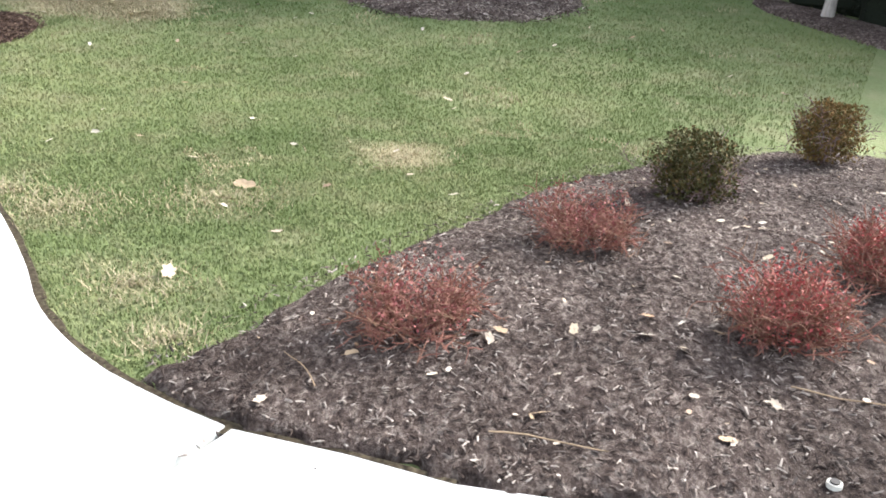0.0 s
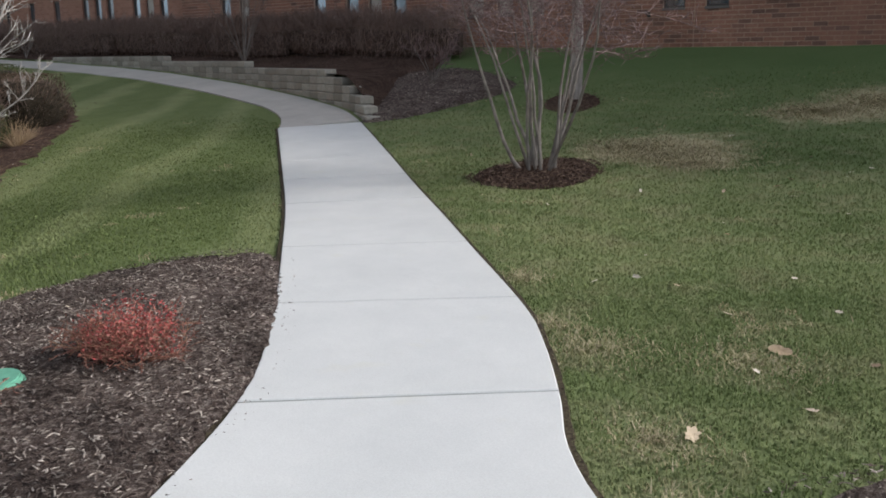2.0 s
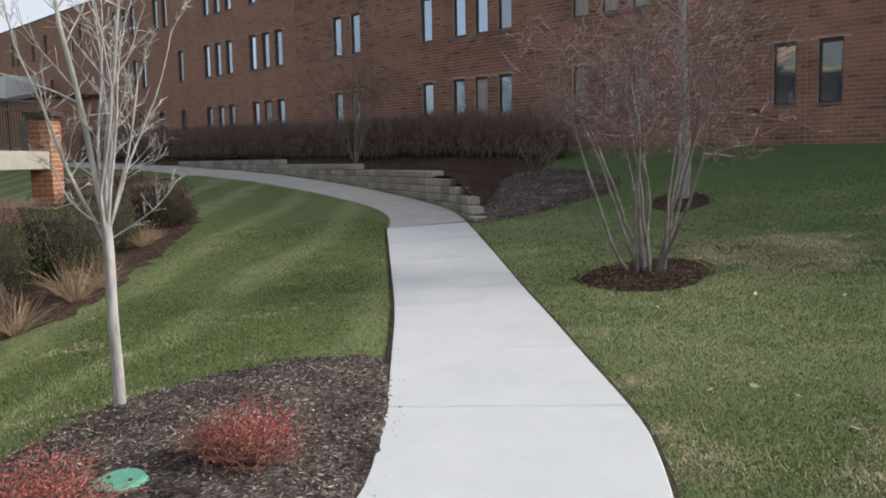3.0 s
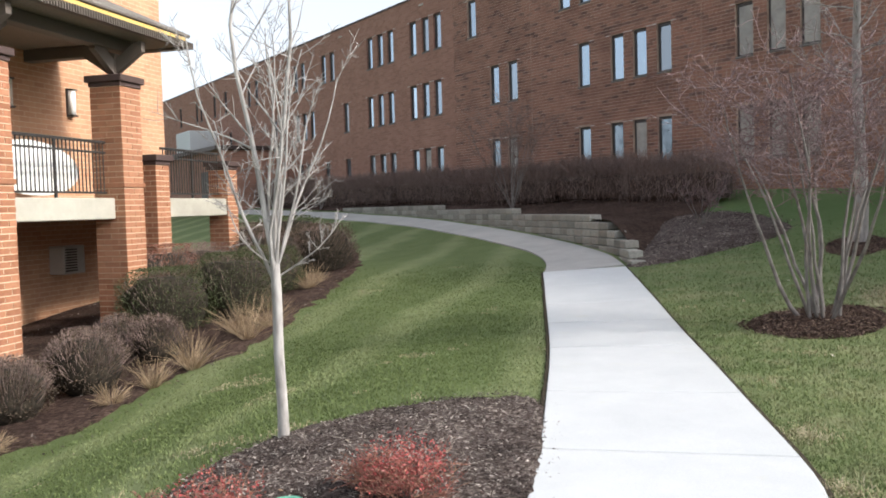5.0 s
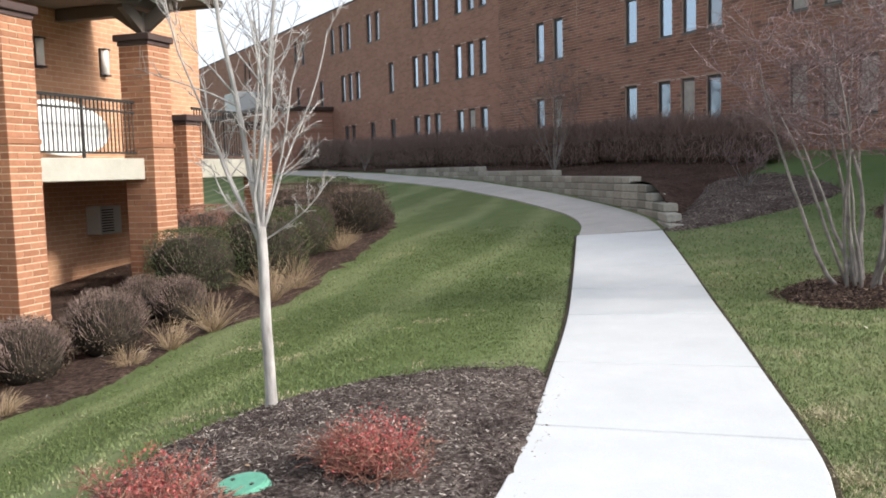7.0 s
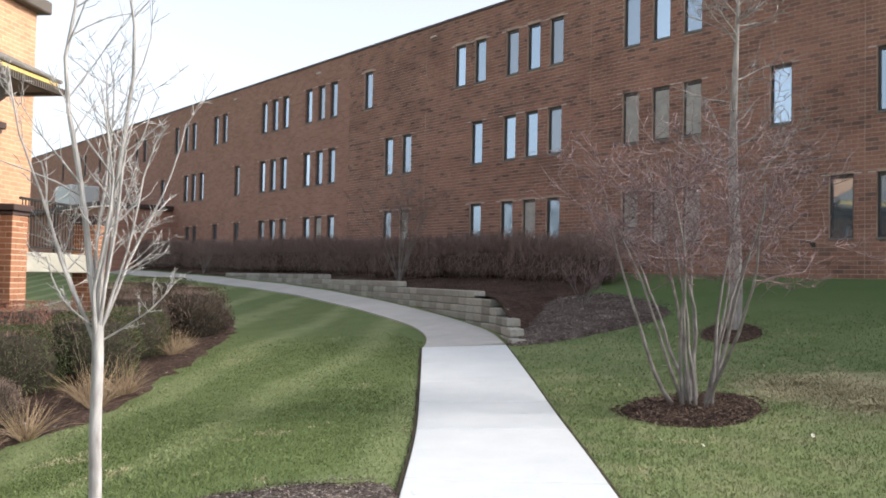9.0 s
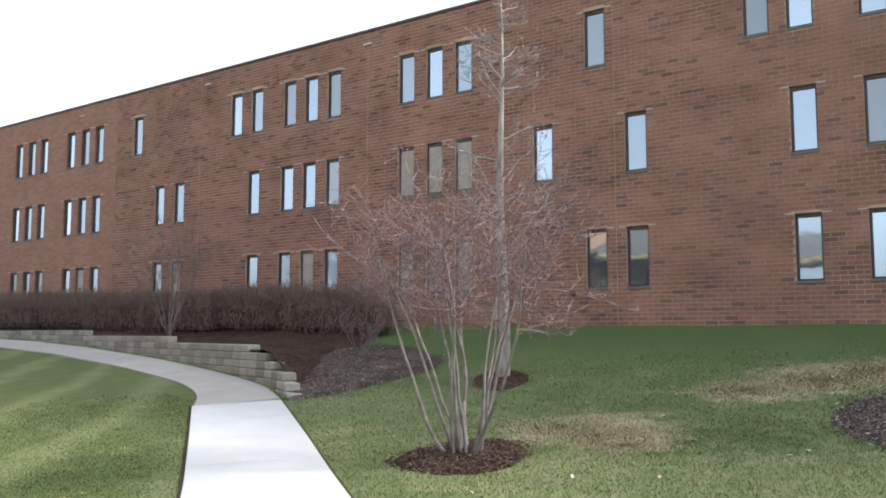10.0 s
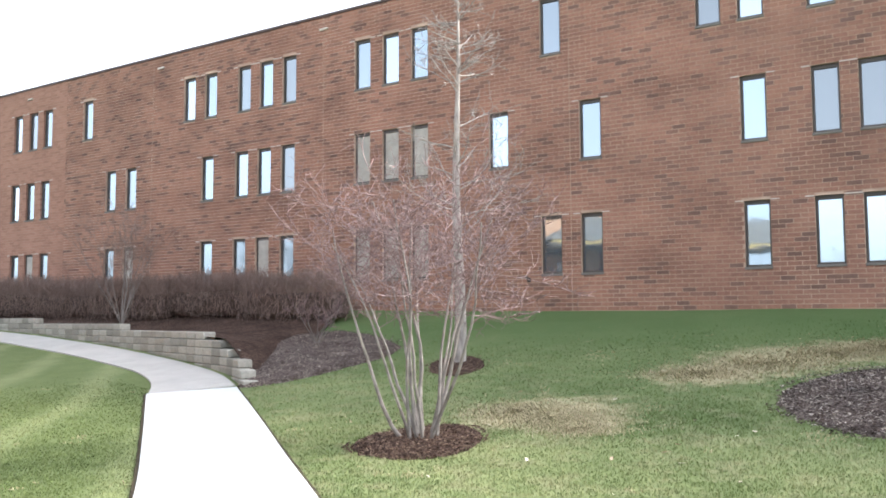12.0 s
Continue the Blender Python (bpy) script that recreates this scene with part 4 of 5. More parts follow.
def sprout(rng, out, line, r0, depth, ratio, count, spread, lift, bend=0.16, thin=0.0024):
    """Side shoots along a limb, shoot upon shoot."""
    n = len(line)
    for _ in range(count):
        i = rng.uniform(0.25, 1.0) * (n - 1)
        a = line[int(min(i, n - 2))].lerp(line[int(min(i, n - 2)) + 1], i - int(min(i, n - 2)))
        along = (line[-1] - line[0])
        L = along.length * ratio * rng.uniform(0.6, 1.15)
        side = Vector((rng.gauss(0, 1), rng.gauss(0, 1), rng.gauss(0, 0.5))).normalized()
        d = along.normalized() * (1 - spread) + side * spread
        sub = wander(rng, a, d, L, 4, bend, lift)
        r = r0 * (1 - 0.6 * i / (n - 1)) * 0.6
        tube(out[0], out[1], sub, taper(max(r, thin), thin * 0.65, 5), 4 if depth > 1 else 3)
        if depth > 1:
            sprout(rng, out, sub, r, depth - 1, ratio, max(2, int(count * 0.75)), spread, lift, bend, thin)


def young_tree():
    rng = random.Random(21)
    x, y = -5.52, 2.6
    t = empty("young_tree", Matrix.Translation((x, y, ground_z(x, y) + 0.02)))
    v, f = [], []
    stem = [Vector((-0.001 * i + 0.008 * math.sin(i), -0.0015 * i, i * 0.13)) for i in range(11)]
    tube(v, f, [Vector((0, 0, -0.15))] + stem, [0.055] + [0.045, 0.04] + taper(0.038, 0.034, 9), 12)
    soup("trunk", v, f, M_WHITEBARK, t).data.polygons.foreach_set("use_smooth", [True] * len(f))
    v, f = [], []
    top = stem[-1]
    leaders = [((-0.03, -0.04, 1), 3.0, 0.028), ((0.05, 0.08, 1), 2.8, 0.025), ((-0.22, -0.14, 0.95), 1.6, 0.017), ((0.18, 0.14, 0.97), 1.6, 0.016), ((-0.2, 0.28, 0.95), 1.7, 0.016), ((0.16, -0.3, 0.95), 1.6, 0.016), ((-0.3, -0.16, 0.9), 1.3, 0.012), ((0.2, 0.3, 0.9), 1.35, 0.013), ((0.3, 0.5, 0.4), 0.6, 0.007), ((-0.3, -0.5, 0.35), 0.55, 0.007), ((-0.3, -0.3, 0.95), 1.8, 0.016), ((0.03, 0.25, 0.97), 1.5, 0.013)]
    for d, L, r in leaders:
        a = top - Vector((0, 0, rng.uniform(0, 0.22)))
        line = wander(rng, a, Vector(d), L, 9, 0.075, 0.06)
        r *= 0.84
        lv, lf = [], []
        tube(lv, lf, line, taper(r, 0.004, 10), 7)
        soup("limb", lv, lf, M_WHITEBARK, t)
        sprout(rng, (v, f), line, r * 0.7, 2, 0.26, 11, 0.5, 0.06, 0.13, 0.0024)
    tagged(soup("twig_crown", v, f, M_WHITEBARK, t), kind="stuff")
    return tagged(t, "young bare tree with pale grey bark in the mulch bed", "tree")


def lawn_tree():
    rng = random.Random(5)
    x, y = ar(26.9, 16.6)
    t = empty("lawn_tree", Matrix.Translation((x, y, ground_z(x, y) + 0.02)))
    v, f = [], []
    line = [Vector((0.05 * math.sin(i * 0.8), 0.04 * math.cos(i), i * 0.6)) for i in range(13)]
    tube(v, f, [Vector((0, 0, -0.2))] + line, [0.16, 0.125] + taper(0.115, 0.012, 12), 12)
    soup("trunk", v, f, M_GREYBARK, t).data.polygons.foreach_set("use_smooth", [True] * len(f))
    v, f = [], []
    for i in range(46):
        h = rng.uniform(2.3, 7.0)
        w = rng.uniform(0, 2 * math.pi)
        L = (7.6 - h) * 0.3 * rng.uniform(0.7, 1.2) + 0.25
        k = h / 0.6
        a = line[int(k)].lerp(line[min(int(k) + 1, 12)], k - int(k))
        limb = wander(rng, a, Vector((math.cos(w), math.sin(w), 0.35)), L, 6, 0.12, 0.02)
        tube(v, f, limb, taper(0.016, 0.004, 7), 5)
        sprout(rng, (v, f), limb, 0.008, 2, 0.42, 6, 0.5, 0.02, 0.18, 0.0045)
    soup("crown", v, f, M_GREYBARK, t)
    return tagged(t, "tall slim bare tree with fine branches in the lawn", "tree")


def stem_shrub():
    rng = random.Random(11)
    x, y = ar(29.2, 10.5)
    t = empty("multi_stem_shrub", Matrix.Translation((x, y, ground_z(x, y) + 0.06)))
    tv, tf = [], []
    for i in range(14):
        w = i / 14 * 2 * math.pi + rng.uniform(-0.25, 0.25)
        lean = (0.12, 0.5, 0.28, 0.72, 0.4)[i % 5] * rng.uniform(0.8, 1.2)
        d = Vector((math.cos(w) * lean, math.sin(w) * lean, 1))
        base = Vector((math.cos(w) * 0.22 * rng.random(), math.sin(w) * 0.22 * rng.random(), -0.08))
        line = wander(rng, base, d, rng.uniform(2.4, 3.05), 10, 0.085, 0.04)
        v, f = [], []
        tube(v, f, line, taper(rng.uniform(0.02, 0.032), 0.006, 11), 7)
        soup("stem", v, f, M_STEM, t)
        sprout(rng, (tv, tf), line[4:], 0.012, 3, 0.55, 9, 0.6, 0.1, 0.2, 0.0036)
    tagged(soup("twig_crown", tv, tf, M_TWIG, t), kind="stuff")
    return tagged(t, "bare multi-stemmed shrub with purplish twigs in a mulch ring", "shrub")


young_tree()
lawn_tree()
stem_shrub()


def twig_mass(rng, n, sx, sy, sz, r=0.006, L=0.3, flat=0.5):
    """Short twigs filling a clipped block; denser towards the skin."""
    v, f = [], []
    for _ in range(n):
        a, b, c = rng.uniform(-1, 1), rng.uniform(-1, 1), rng.random()
        edge = 1 - 0.08 * abs(noise.noise((a * 2, b * 2, c * 3)))
        p = Vector((a * sx * edge, b * sy * edge * (1 - 0.25 * c ** 3), c ** 0.75 * sz * (0.97 + 0.14 * noise.noise((a * 3, b * 2, 4)) + 0.05 * rng.random())))
        d = Vector((rng.gauss(0, 0.5), rng.gauss(0, 0.5), 1))
        line = wander(rng, p - d.normalized() * L * 0.5, d, L * rng.uniform(0.6, 1.3), 2, 0.25)
        tube(v, f, line, taper(r, r * 0.4, 3), 3)
    return v, f


rng = random.Random(31)
hv, hf = twig_mass(rng, 3600, 1.8, 0.55, 1.25, 0.0075, 0.34)
# Plain dark box added inside the twigs, standing for the hedge's shaded depth.
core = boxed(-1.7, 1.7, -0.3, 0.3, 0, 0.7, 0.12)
M_HEDGEFILLER = mat("dark_hedge_filler", (0.08, 0.057, 0.048), 1.0)
hedge = empty("bare_hedge")
tagged(soup("twig_crown", hv, hf, M_HEDGETWIG, hedge), kind="stuff")
part("hedge_core", core, M_HEDGEFILLER, hedge)
tagged(hedge, "clipped leafless brown hedge along the brick facade", "hedge", "facade hedge")
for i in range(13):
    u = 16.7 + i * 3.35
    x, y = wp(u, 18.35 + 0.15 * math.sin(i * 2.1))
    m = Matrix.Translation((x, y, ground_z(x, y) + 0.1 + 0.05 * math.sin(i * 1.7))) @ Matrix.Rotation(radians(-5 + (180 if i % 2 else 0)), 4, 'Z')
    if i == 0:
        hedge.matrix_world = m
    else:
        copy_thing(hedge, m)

# thin bare shrubs behind the retaining wall
def thin_shrub(u, p, h, spread, seed, n=9, mat_=None):
    rng = random.Random(seed)
    x, y = wp(u, p)
    t = empty("bare_shrub", Matrix.Translation((x, y, ground_z(x, y) + 0.15)))
    tv, tf = [], []
    for i in range(n):
        w = rng.uniform(0, 6.283)
        line = wander(rng, Vector((0, 0, -0.1)), Vector((math.cos(w) * spread, math.sin(w) * spread, 1)), h * rng.uniform(0.7, 1.0), 6, 0.08, 0.03)
        sv, sf = [], []
        tube(sv, sf, line, taper(0.014, 0.004, 7), 5)
        soup("stem", sv, sf, M_STEM, t)
        sprout(rng, (tv, tf), line[2:], 0.01, 2, 0.45, 9, 0.45, 0.06, 0.2, 0.005)
    tagged(soup("twig_crown", tv, tf, mat_ or M_TWIG, t), kind="stuff")
    return tagged(t, "thin leafless shrub with fine twigs in the mulch", "shrub")


thin_shrub(22.3, 16.9, 3.7, 0.32, 3, 13, M_HEDGETWIG)
thin_shrub(13.2, 15.2, 1.2, 0.9, 6, 7)
thin_shrub(37.5, 17.3, 1.4, 0.5, 9, 7, M_HEDGETWIG)


def leafy(name, rng, n, sx, sy, sz, leaf, material, parent, flat_top=0.0, bottom=0.0, inward=0.5, rough=0.22):
    """A crown of many small leaves in a rounded, uneven mass."""
    v, f = [], []
    for _ in range(n):
        while True:
            d = Vector((rng.gauss(0, 1), rng.gauss(0, 1), rng.gauss(0, 1)))
            if d.length > 0.1:
                break
        d.normalize()
        r = (1 - inward * rng.random() ** 1.6) * (1 + rough * noise.noise(d * 2.3 + Vector((sx * 90, n * 0.37, 0))) + 0.45 * rough * noise.noise(d * 6))
        p = Vector((d.x * sx * r, d.y * sy * r, d.z * r))
        if flat_top:
            p.z = max(-1, min(flat_top, p.z)) / flat_top
        p.z = (p.z * 0.5 + 0.5) * sz
        if p.z < bottom * sz:
            continue
        a = Vector((rng.gauss(0, 1), rng.gauss(0, 1), rng.gauss(0.4, 0.8))).normalized()
        b = a.cross(Vector((rng.gauss(0, 1), rng.gauss(0, 1), rng.gauss(0, 1)))).normalized()
        L, w = leaf * rng.uniform(0.7, 1.4), leaf * 0.32
        k = len(v)
        v += [p, p + a * L * 0.5 + b * w, p + a * L, p + a * L * 0.5 - b * w]
        f += [(k, k + 1, k + 2, k + 3)]
    return soup(name, v, f, material, parent)


def small_bush(name, x, y, w, h, leaf, n, material, label, seed, category="shrub", group="", flat=0.0, woody=12, wood=None):
    rng = random.Random(seed)
    t = empty(name, Matrix.Translation((x, y, ground_z(x, y) + 0.05)))
    v, f = [], []
    for i in range(woody):
        a = rng.uniform(0, 6.283)
        line = wander(rng, Vector((0, 0, -0.06)), Vector((math.cos(a) * w / h * 0.7, math.sin(a) * w / h * 0.7, 1)), h * rng.uniform(0.8, 1.05), 4, 0.15)
        tube(v, f, line, taper(0.006, 0.002, 5), 4)
        sprout(rng, (v, f), line, 0.004, 2, 0.5, 6, 0.6, 0.02, 0.2)
    tagged(soup("branch_crown", v, f, wood or M_TWIG, t), kind="stuff")
    leafy("foliage", rng, n, w / 2, w / 2, h, leaf, material, t, flat, 0.06, 0.6 if flat else 0.75, 0.5)
    return tagged(t, label, category, group)


for i, (x, y, w, h, m_, tone) in enumerate([(0.0, 2.66, 0.5, 0.3, M_REDDULL, "dull"), (0.74, 3.66, 0.5, 0.3, M_REDDULL, "dull"), (1.36, 2.68, 0.44, 0.33, M_RED, "bright"), (2.0, 3.28, 0.44, 0.34, M_RED, "bright"), (-3.78, 2.42, 0.56, 0.33, M_RED, "bright"), (-3.72, 1.3, 0.52, 0.36, M_RED, "bright")]):
    small_bush("barberry_bush", x, y, w, h, 0.016, 2000 if m_ is M_RED else 1100, m_, tone + " red barberry bush with bare lower twigs in mulch", 60 + i, "bush", "barberry bushes", 0, 40, M_REDTWIG)
small_bush("yew_bush", 1.46, 4.5, 0.5, 0.36, 0.024, 5200, M_YEW, "dark olive clipped yew bush in the mulch", 71, "bush", "yew bushes", 0.75)
small_bush("yew_bush", 2.56, 5.45, 0.42, 0.38, 0.024, 4400, M_YEWGOLD, "bronzed golden-brown yew bush in the mulch", 72, "bush", "yew bushes", 0.75)

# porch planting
# Near-black filler keeps light out of the bushes and gives their shaded inside.
M_BUSHFILLER = mat("dark_bush_filler", (0.03, 0.025, 0.018), 1.0)
paint(M_BUSHFILLER, ramp(M_BUSHFILLER, noisy(M_BUSHFILLER, 18, 4), [(0.35, (0.014, 0.012, 0.009)), (0.65, (0.05, 0.04, 0.028))]))


def porch_bush(x, y, turn, w, d, h, leaf_mat, label, seed, leaves, twigs, flat=0.75):
    """A clipped mound: added dark filler that stops light leaking through, twigs and a skin of small leaves, lifted a
    little off the ground.
    """
    rng = random.Random(seed)
    t = empty("porch_bush", Matrix.Translation((x, y, ground_z(x, y))) @ Matrix.Rotation(radians(turn), 4, 'Z'))
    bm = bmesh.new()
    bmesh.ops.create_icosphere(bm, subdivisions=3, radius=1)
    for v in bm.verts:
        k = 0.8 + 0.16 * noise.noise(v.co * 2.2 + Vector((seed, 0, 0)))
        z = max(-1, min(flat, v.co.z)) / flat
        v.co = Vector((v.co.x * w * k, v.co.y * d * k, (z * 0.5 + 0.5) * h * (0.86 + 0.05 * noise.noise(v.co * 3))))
    part("bush_filler", bm, M_BUSHFILLER, t, "", True)
    v, f = [], []
    for _ in range(twigs):
        a, r = rng.uniform(0, 6.283), math.sqrt(rng.random())
        top = Vector((math.cos(a) * w * r, math.sin(a) * d * r, h * (0.45 + 0.6 * math.sqrt(max(0.0, 1 - r * r)) * rng.uniform(0.8, 1.05))))
        foot = Vector((top.x * 0.35, top.y * 0.35, 0.0))
        line = wander(rng, foot.lerp(top, 0.35), top - foot, (top - foot).length * 0.68, 3, 0.14)
        tube(v, f, line, taper(0.0055, 0.0022, 4), 3)
    tagged(soup("branch_crown", v, f, M_HEDGETWIG, t), kind="stuff")
    leafy("foliage", rng, leaves, w, d, h, 0.03, leaf_mat, t, flat, 0.1, 0.22, 0.2)
    return tagged(t, label, "bush", "porch bushes")


GREEN_BUSH, BROWN_BUSH, LOW_BUSH = "clipped olive-green hedge bush by the porch", "rounded dark brown hedge bush by the porch", "low grey-brown winter shrub in the porch bed"
porch_bush(-14.75, 5.2, 68, 0.85, 0.75, 1.12, M_HEDGEGREEN, GREEN_BUSH, 201, 11000, 300)
porch_bush(-14.75, 6.45, 60, 0.9, 0.75, 1.15, M_HEDGEGREEN, GREEN_BUSH, 202, 11000, 300)
porch_bush(-16.05, 7.75, 60, 0.75, 0.7, 1.0, M_HEDGEGREEN, GREEN_BUSH, 203, 8000, 300)
porch_bush(-17.9, 8.75, 58, 0.95, 0.8, 1.15, M_BROWNSHRUB, BROWN_BUSH, 204, 9000, 700)
porch_bush(-17.7, 9.95, 55, 0.9, 0.75, 1.1, M_BROWNSHRUB, BROWN_BUSH, 205, 9000, 700)
porch_bush(-22.4, 11.7, 60, 1.15, 0.9, 1.1, M_HEDGEGREEN, "clipped olive-green hedge bush by the path", 206, 9000, 200)
porch_bush(-21.2, 10.0, 60, 1.0, 0.9, 1.15, M_BROWNSHRUB, BROWN_BUSH, 207, 8000, 600)
porch_bush(-17.6, 7.0, 66, 0.8, 0.7, 1.2, M_HEDGETWIG, "dark bare shrub in front of the deck", 208, 2500, 900)
porch_bush(-16.9, 6.05, 70, 0.62, 0.5, 1.35, M_RUST, "rust-brown shrub in front of the deck", 209, 3600, 300)
porch_bush(-16.6, 5.55, 72, 0.4, 0.4, 1.3, M_RUST, "rust-brown shrub in front of the deck", 210, 2200, 200)
porch_bush(-11.75, 3.0, 76, 0.55, 0.52, 0.85, M_BROWNSHRUB, LOW_BUSH, 211, 3200, 900, 0.9)
porch_bush(-12.5, 4.2, 72, 0.42, 0.4, 0.7, M_BROWNSHRUB, LOW_BUSH, 212, 2400, 700, 0.9)
porch_bush(-13.4, 3.95, 74, 0.4, 0.4, 0.7, M_BROWNSHRUB, LOW_BUSH, 213, 2400, 600, 0.9)
porch_bush(-11.25, 1.95, 82, 0.52, 0.5, 0.78, M_BROWNSHRUB, LOW_BUSH, 214, 3000, 900, 0.9)
porch_bush(-10.75, 0.95, 86, 0.5, 0.5, 0.75, M_BROWNSHRUB, LOW_BUSH, 215, 3000, 900, 0.9)
porch_bush(-10.7, -0.1, 90, 0.5, 0.5, 0.75, M_BROWNSHRUB, LOW_BUSH, 216, 3000, 800, 0.9)
porch_bush(-12.3, 0.9, 88, 0.5, 0.5, 0.7, M_BROWNSHRUB, LOW_BUSH, 217, 3000, 800, 0.9)


def grass_clump(x, y, h, n, seed):
    rng = random.Random(seed)
    v, f = [], []
    for _ in range(n):
        w = rng.uniform(0, 6.283)
        lean = abs(rng.gauss(0.5, 0.35))
        d = Vector((math.cos(w) * lean, math.sin(w) * lean, 1))
        line = wander(rng, Vector((math.cos(w) * 0.06, math.sin(w) * 0.06, -0.03)), d, h * rng.uniform(0.6, 1.15), 4, 0.1, -0.16)
        tube(v, f, line, taper(0.004, 0.0015, 5), 3)
    ob = soup("ornamental_grass", v, f, M_STRAW)
    ob.location = (x, y, ground_z(x, y) + 0.03)
    return tagged(ob, "tan clump of dry ornamental grass at the bed edge", "grass clump", "dry grass clumps")


for i, (x, y, h) in enumerate([(-10.75, 3.0, 0.3), (-11.1, 3.62, 0.42), (-11.45, 4.3, 0.62), (-12.35, 5.55, 0.75), (-12.95, 6.25, 0.6), (-13.1, 5.7, 0.5), (-15.6, 8.45, 0.6), (-10.0, 1.5, 0.3), (-16.1, 8.9, 0.4)]):
    grass_clump(x, y, h, 110, 300 + i)

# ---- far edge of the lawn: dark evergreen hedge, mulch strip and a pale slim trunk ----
# Dark mass of unclear kind, built as near-black leaves round a box.
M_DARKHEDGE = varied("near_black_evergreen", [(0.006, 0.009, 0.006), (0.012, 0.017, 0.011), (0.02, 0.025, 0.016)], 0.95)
rng = random.Random(77)
for i, (az, r) in enumerate([(-17.0, 16.8), (-20.5, 15.4), (-24.5, 14.2), (-29, 13.0), (-34, 12.0)]):
    x, y = ar(az, r)
    t = empty("evergreen_hedge", Matrix.Translation((x, y, ground_z(x, y) - 0.05)) @ Matrix.Rotation(radians(-52), 4, 'Z'))
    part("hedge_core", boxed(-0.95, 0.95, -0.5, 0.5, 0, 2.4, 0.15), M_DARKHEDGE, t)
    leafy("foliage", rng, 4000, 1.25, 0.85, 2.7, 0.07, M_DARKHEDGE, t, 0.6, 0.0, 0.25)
    tagged(t, "tall dark evergreen hedge at the lawn's edge", "hedge", "evergreen hedge")
bed("ground_bed", [ar(-18.5, 14.2), ar(-22.5, 13.6), ar(-28, 12.5), ar(-33, 11.6), ar(-32, 10.6), ar(-27, 11.3), ar(-22, 12.3), ar(-19, 13.2)], "strip of mulch in front of the dark hedge", M_MULCH, 0.03, 0.08)
x, y = ar(-22.8, 12.75)
pt = empty("slim_tree", Matrix.Translation((x, y, ground_z(x, y))))
v, f = [], []
tube(v, f, wander(random.Random(2), Vector((0, 0, -0.1)), Vector((0.04, 0, 1)), 3.4, 8, 0.02), [0.1, 0.075] + taper(0.068, 0.035, 7), 12)
soup("trunk", v, f, M_WHITEBARK, pt)
v, f = [], []
rng = random.Random(12)
for i in range(7):
    w = rng.uniform(0, 6.28)
    limb = wander(rng, Vector((0.12, 0, 2.3 + i * 0.15)), Vector((math.cos(w), math.sin(w), 1)), 1.0, 5, 0.1)
    tube(v, f, limb, taper(0.02, 0.005, 6), 5)
soup("crown", v, f, M_WHITEBARK, pt)
tagged(pt, "slim tree with pale smooth trunk before the dark hedge", "tree")

# ---- small things in the beds ----
M_GREENLID = varied("weathered_green_plastic", [(0.16, 0.42, 0.3), (0.18, 0.45, 0.33)], 0.6, "object", 20)
x, y = -3.98, 1.78
lid = empty("valve_cover", Matrix.Translation((x, y, ground_z(x, y) + 0.085)) @ Matrix.Rotation(radians(8), 4, 'X'))
bm = bmesh.new()
bmesh.ops.create_cone(bm, cap_ends=True, segments=36, radius1=0.13, radius2=0.125, depth=0.03)
bmesh.ops.bevel(bm, geom=[e for e in bm.edges if e.verts[0].co.z > 0 and e.verts[1].co.z > 0], offset=0.006, segments=2, affect='EDGES')
plate = part("lid", bm, M_GREENLID, lid)
bm = bmesh.new()
bmesh.ops.create_cone(bm, cap_ends=True, segments=36, radius1=0.15, radius2=0.14, depth=0.1, matrix=Matrix.Translation((0, 0, -0.07)))
part("rim", bm, M_GREENLID, lid)
for a in (0.4, 3.4):
    bm = bmesh.new()
    bmesh.ops.create_cone(bm, cap_ends=True, segments=10, radius1=0.011, radius2=0.011, depth=0.006, matrix=Matrix.Translation((0.07 * math.cos(a), 0.07 * math.sin(a), 0.017)))
    part("bolt_hole", bm, M_STEEL, plate)
tagged(lid, "round faded green plastic irrigation valve cover in the mulch", "valve cover")
x, y = 1.2, 1.8
capo = empty("drain_cap", Matrix.Translation((x, y, ground_z(x, y) + 0.05)))
bm = bmesh.new()
bmesh.ops.create_cone(bm, cap_ends=True, segments=24, radius1=0.024, radius2=0.021, depth=0.03)
part("cap_ring", bm, mat("pale_plastic", (0.6, 0.6, 0.55), 0.5), capo)
bm = bmesh.new()
bmesh.ops.create_cone(bm, cap_ends=True, segments=18, radius1=0.014, radius2=0.014, depth=0.006, matrix=Matrix.Translation((0, 0, 0.017)))
part("cap_hole", bm, M_STEEL, capo)
tagged(capo, "small round pale sprinkler cap in the mulch", "sprinkler cap")


def inside(pt, line):
    x, y, hit = pt[0], pt[1], False
    for a, b in zip(line, line[1:] + line[:1]):
        if (a[1] > y) != (b[1] > y) and x < (b[0] - a[0]) * (y - a[1]) / (b[1] - a[1]) + a[0]:
            hit = not hit
    return hit


def bed_height(b, x, y):
    """Height of a mulch bed's swell at a place: its lift and the rise towards its middle."""
    _, line, (cx, cy), lift, mound = b
    d, a = math.hypot(x - cx, y - cy), math.atan2(y - cy, x - cx)
    best = min(line, key=lambda v: abs((math.atan2(v[1] - cy, v[0] - cx) - a + math.pi) % (2 * math.pi) - math.pi))
    f = min(1.0, d / max(0.05, math.hypot(best[0] - cx, best[1] - cy)))
    return ground_z(x, y) + lift + mound * (1 - f ** 3) + 0.02 * noise.noise((x * 3, y * 3, 2)) + 0.012 * noise.noise((x * 11, y * 11, 7)) - (0.04 if f > 0.96 else 0)


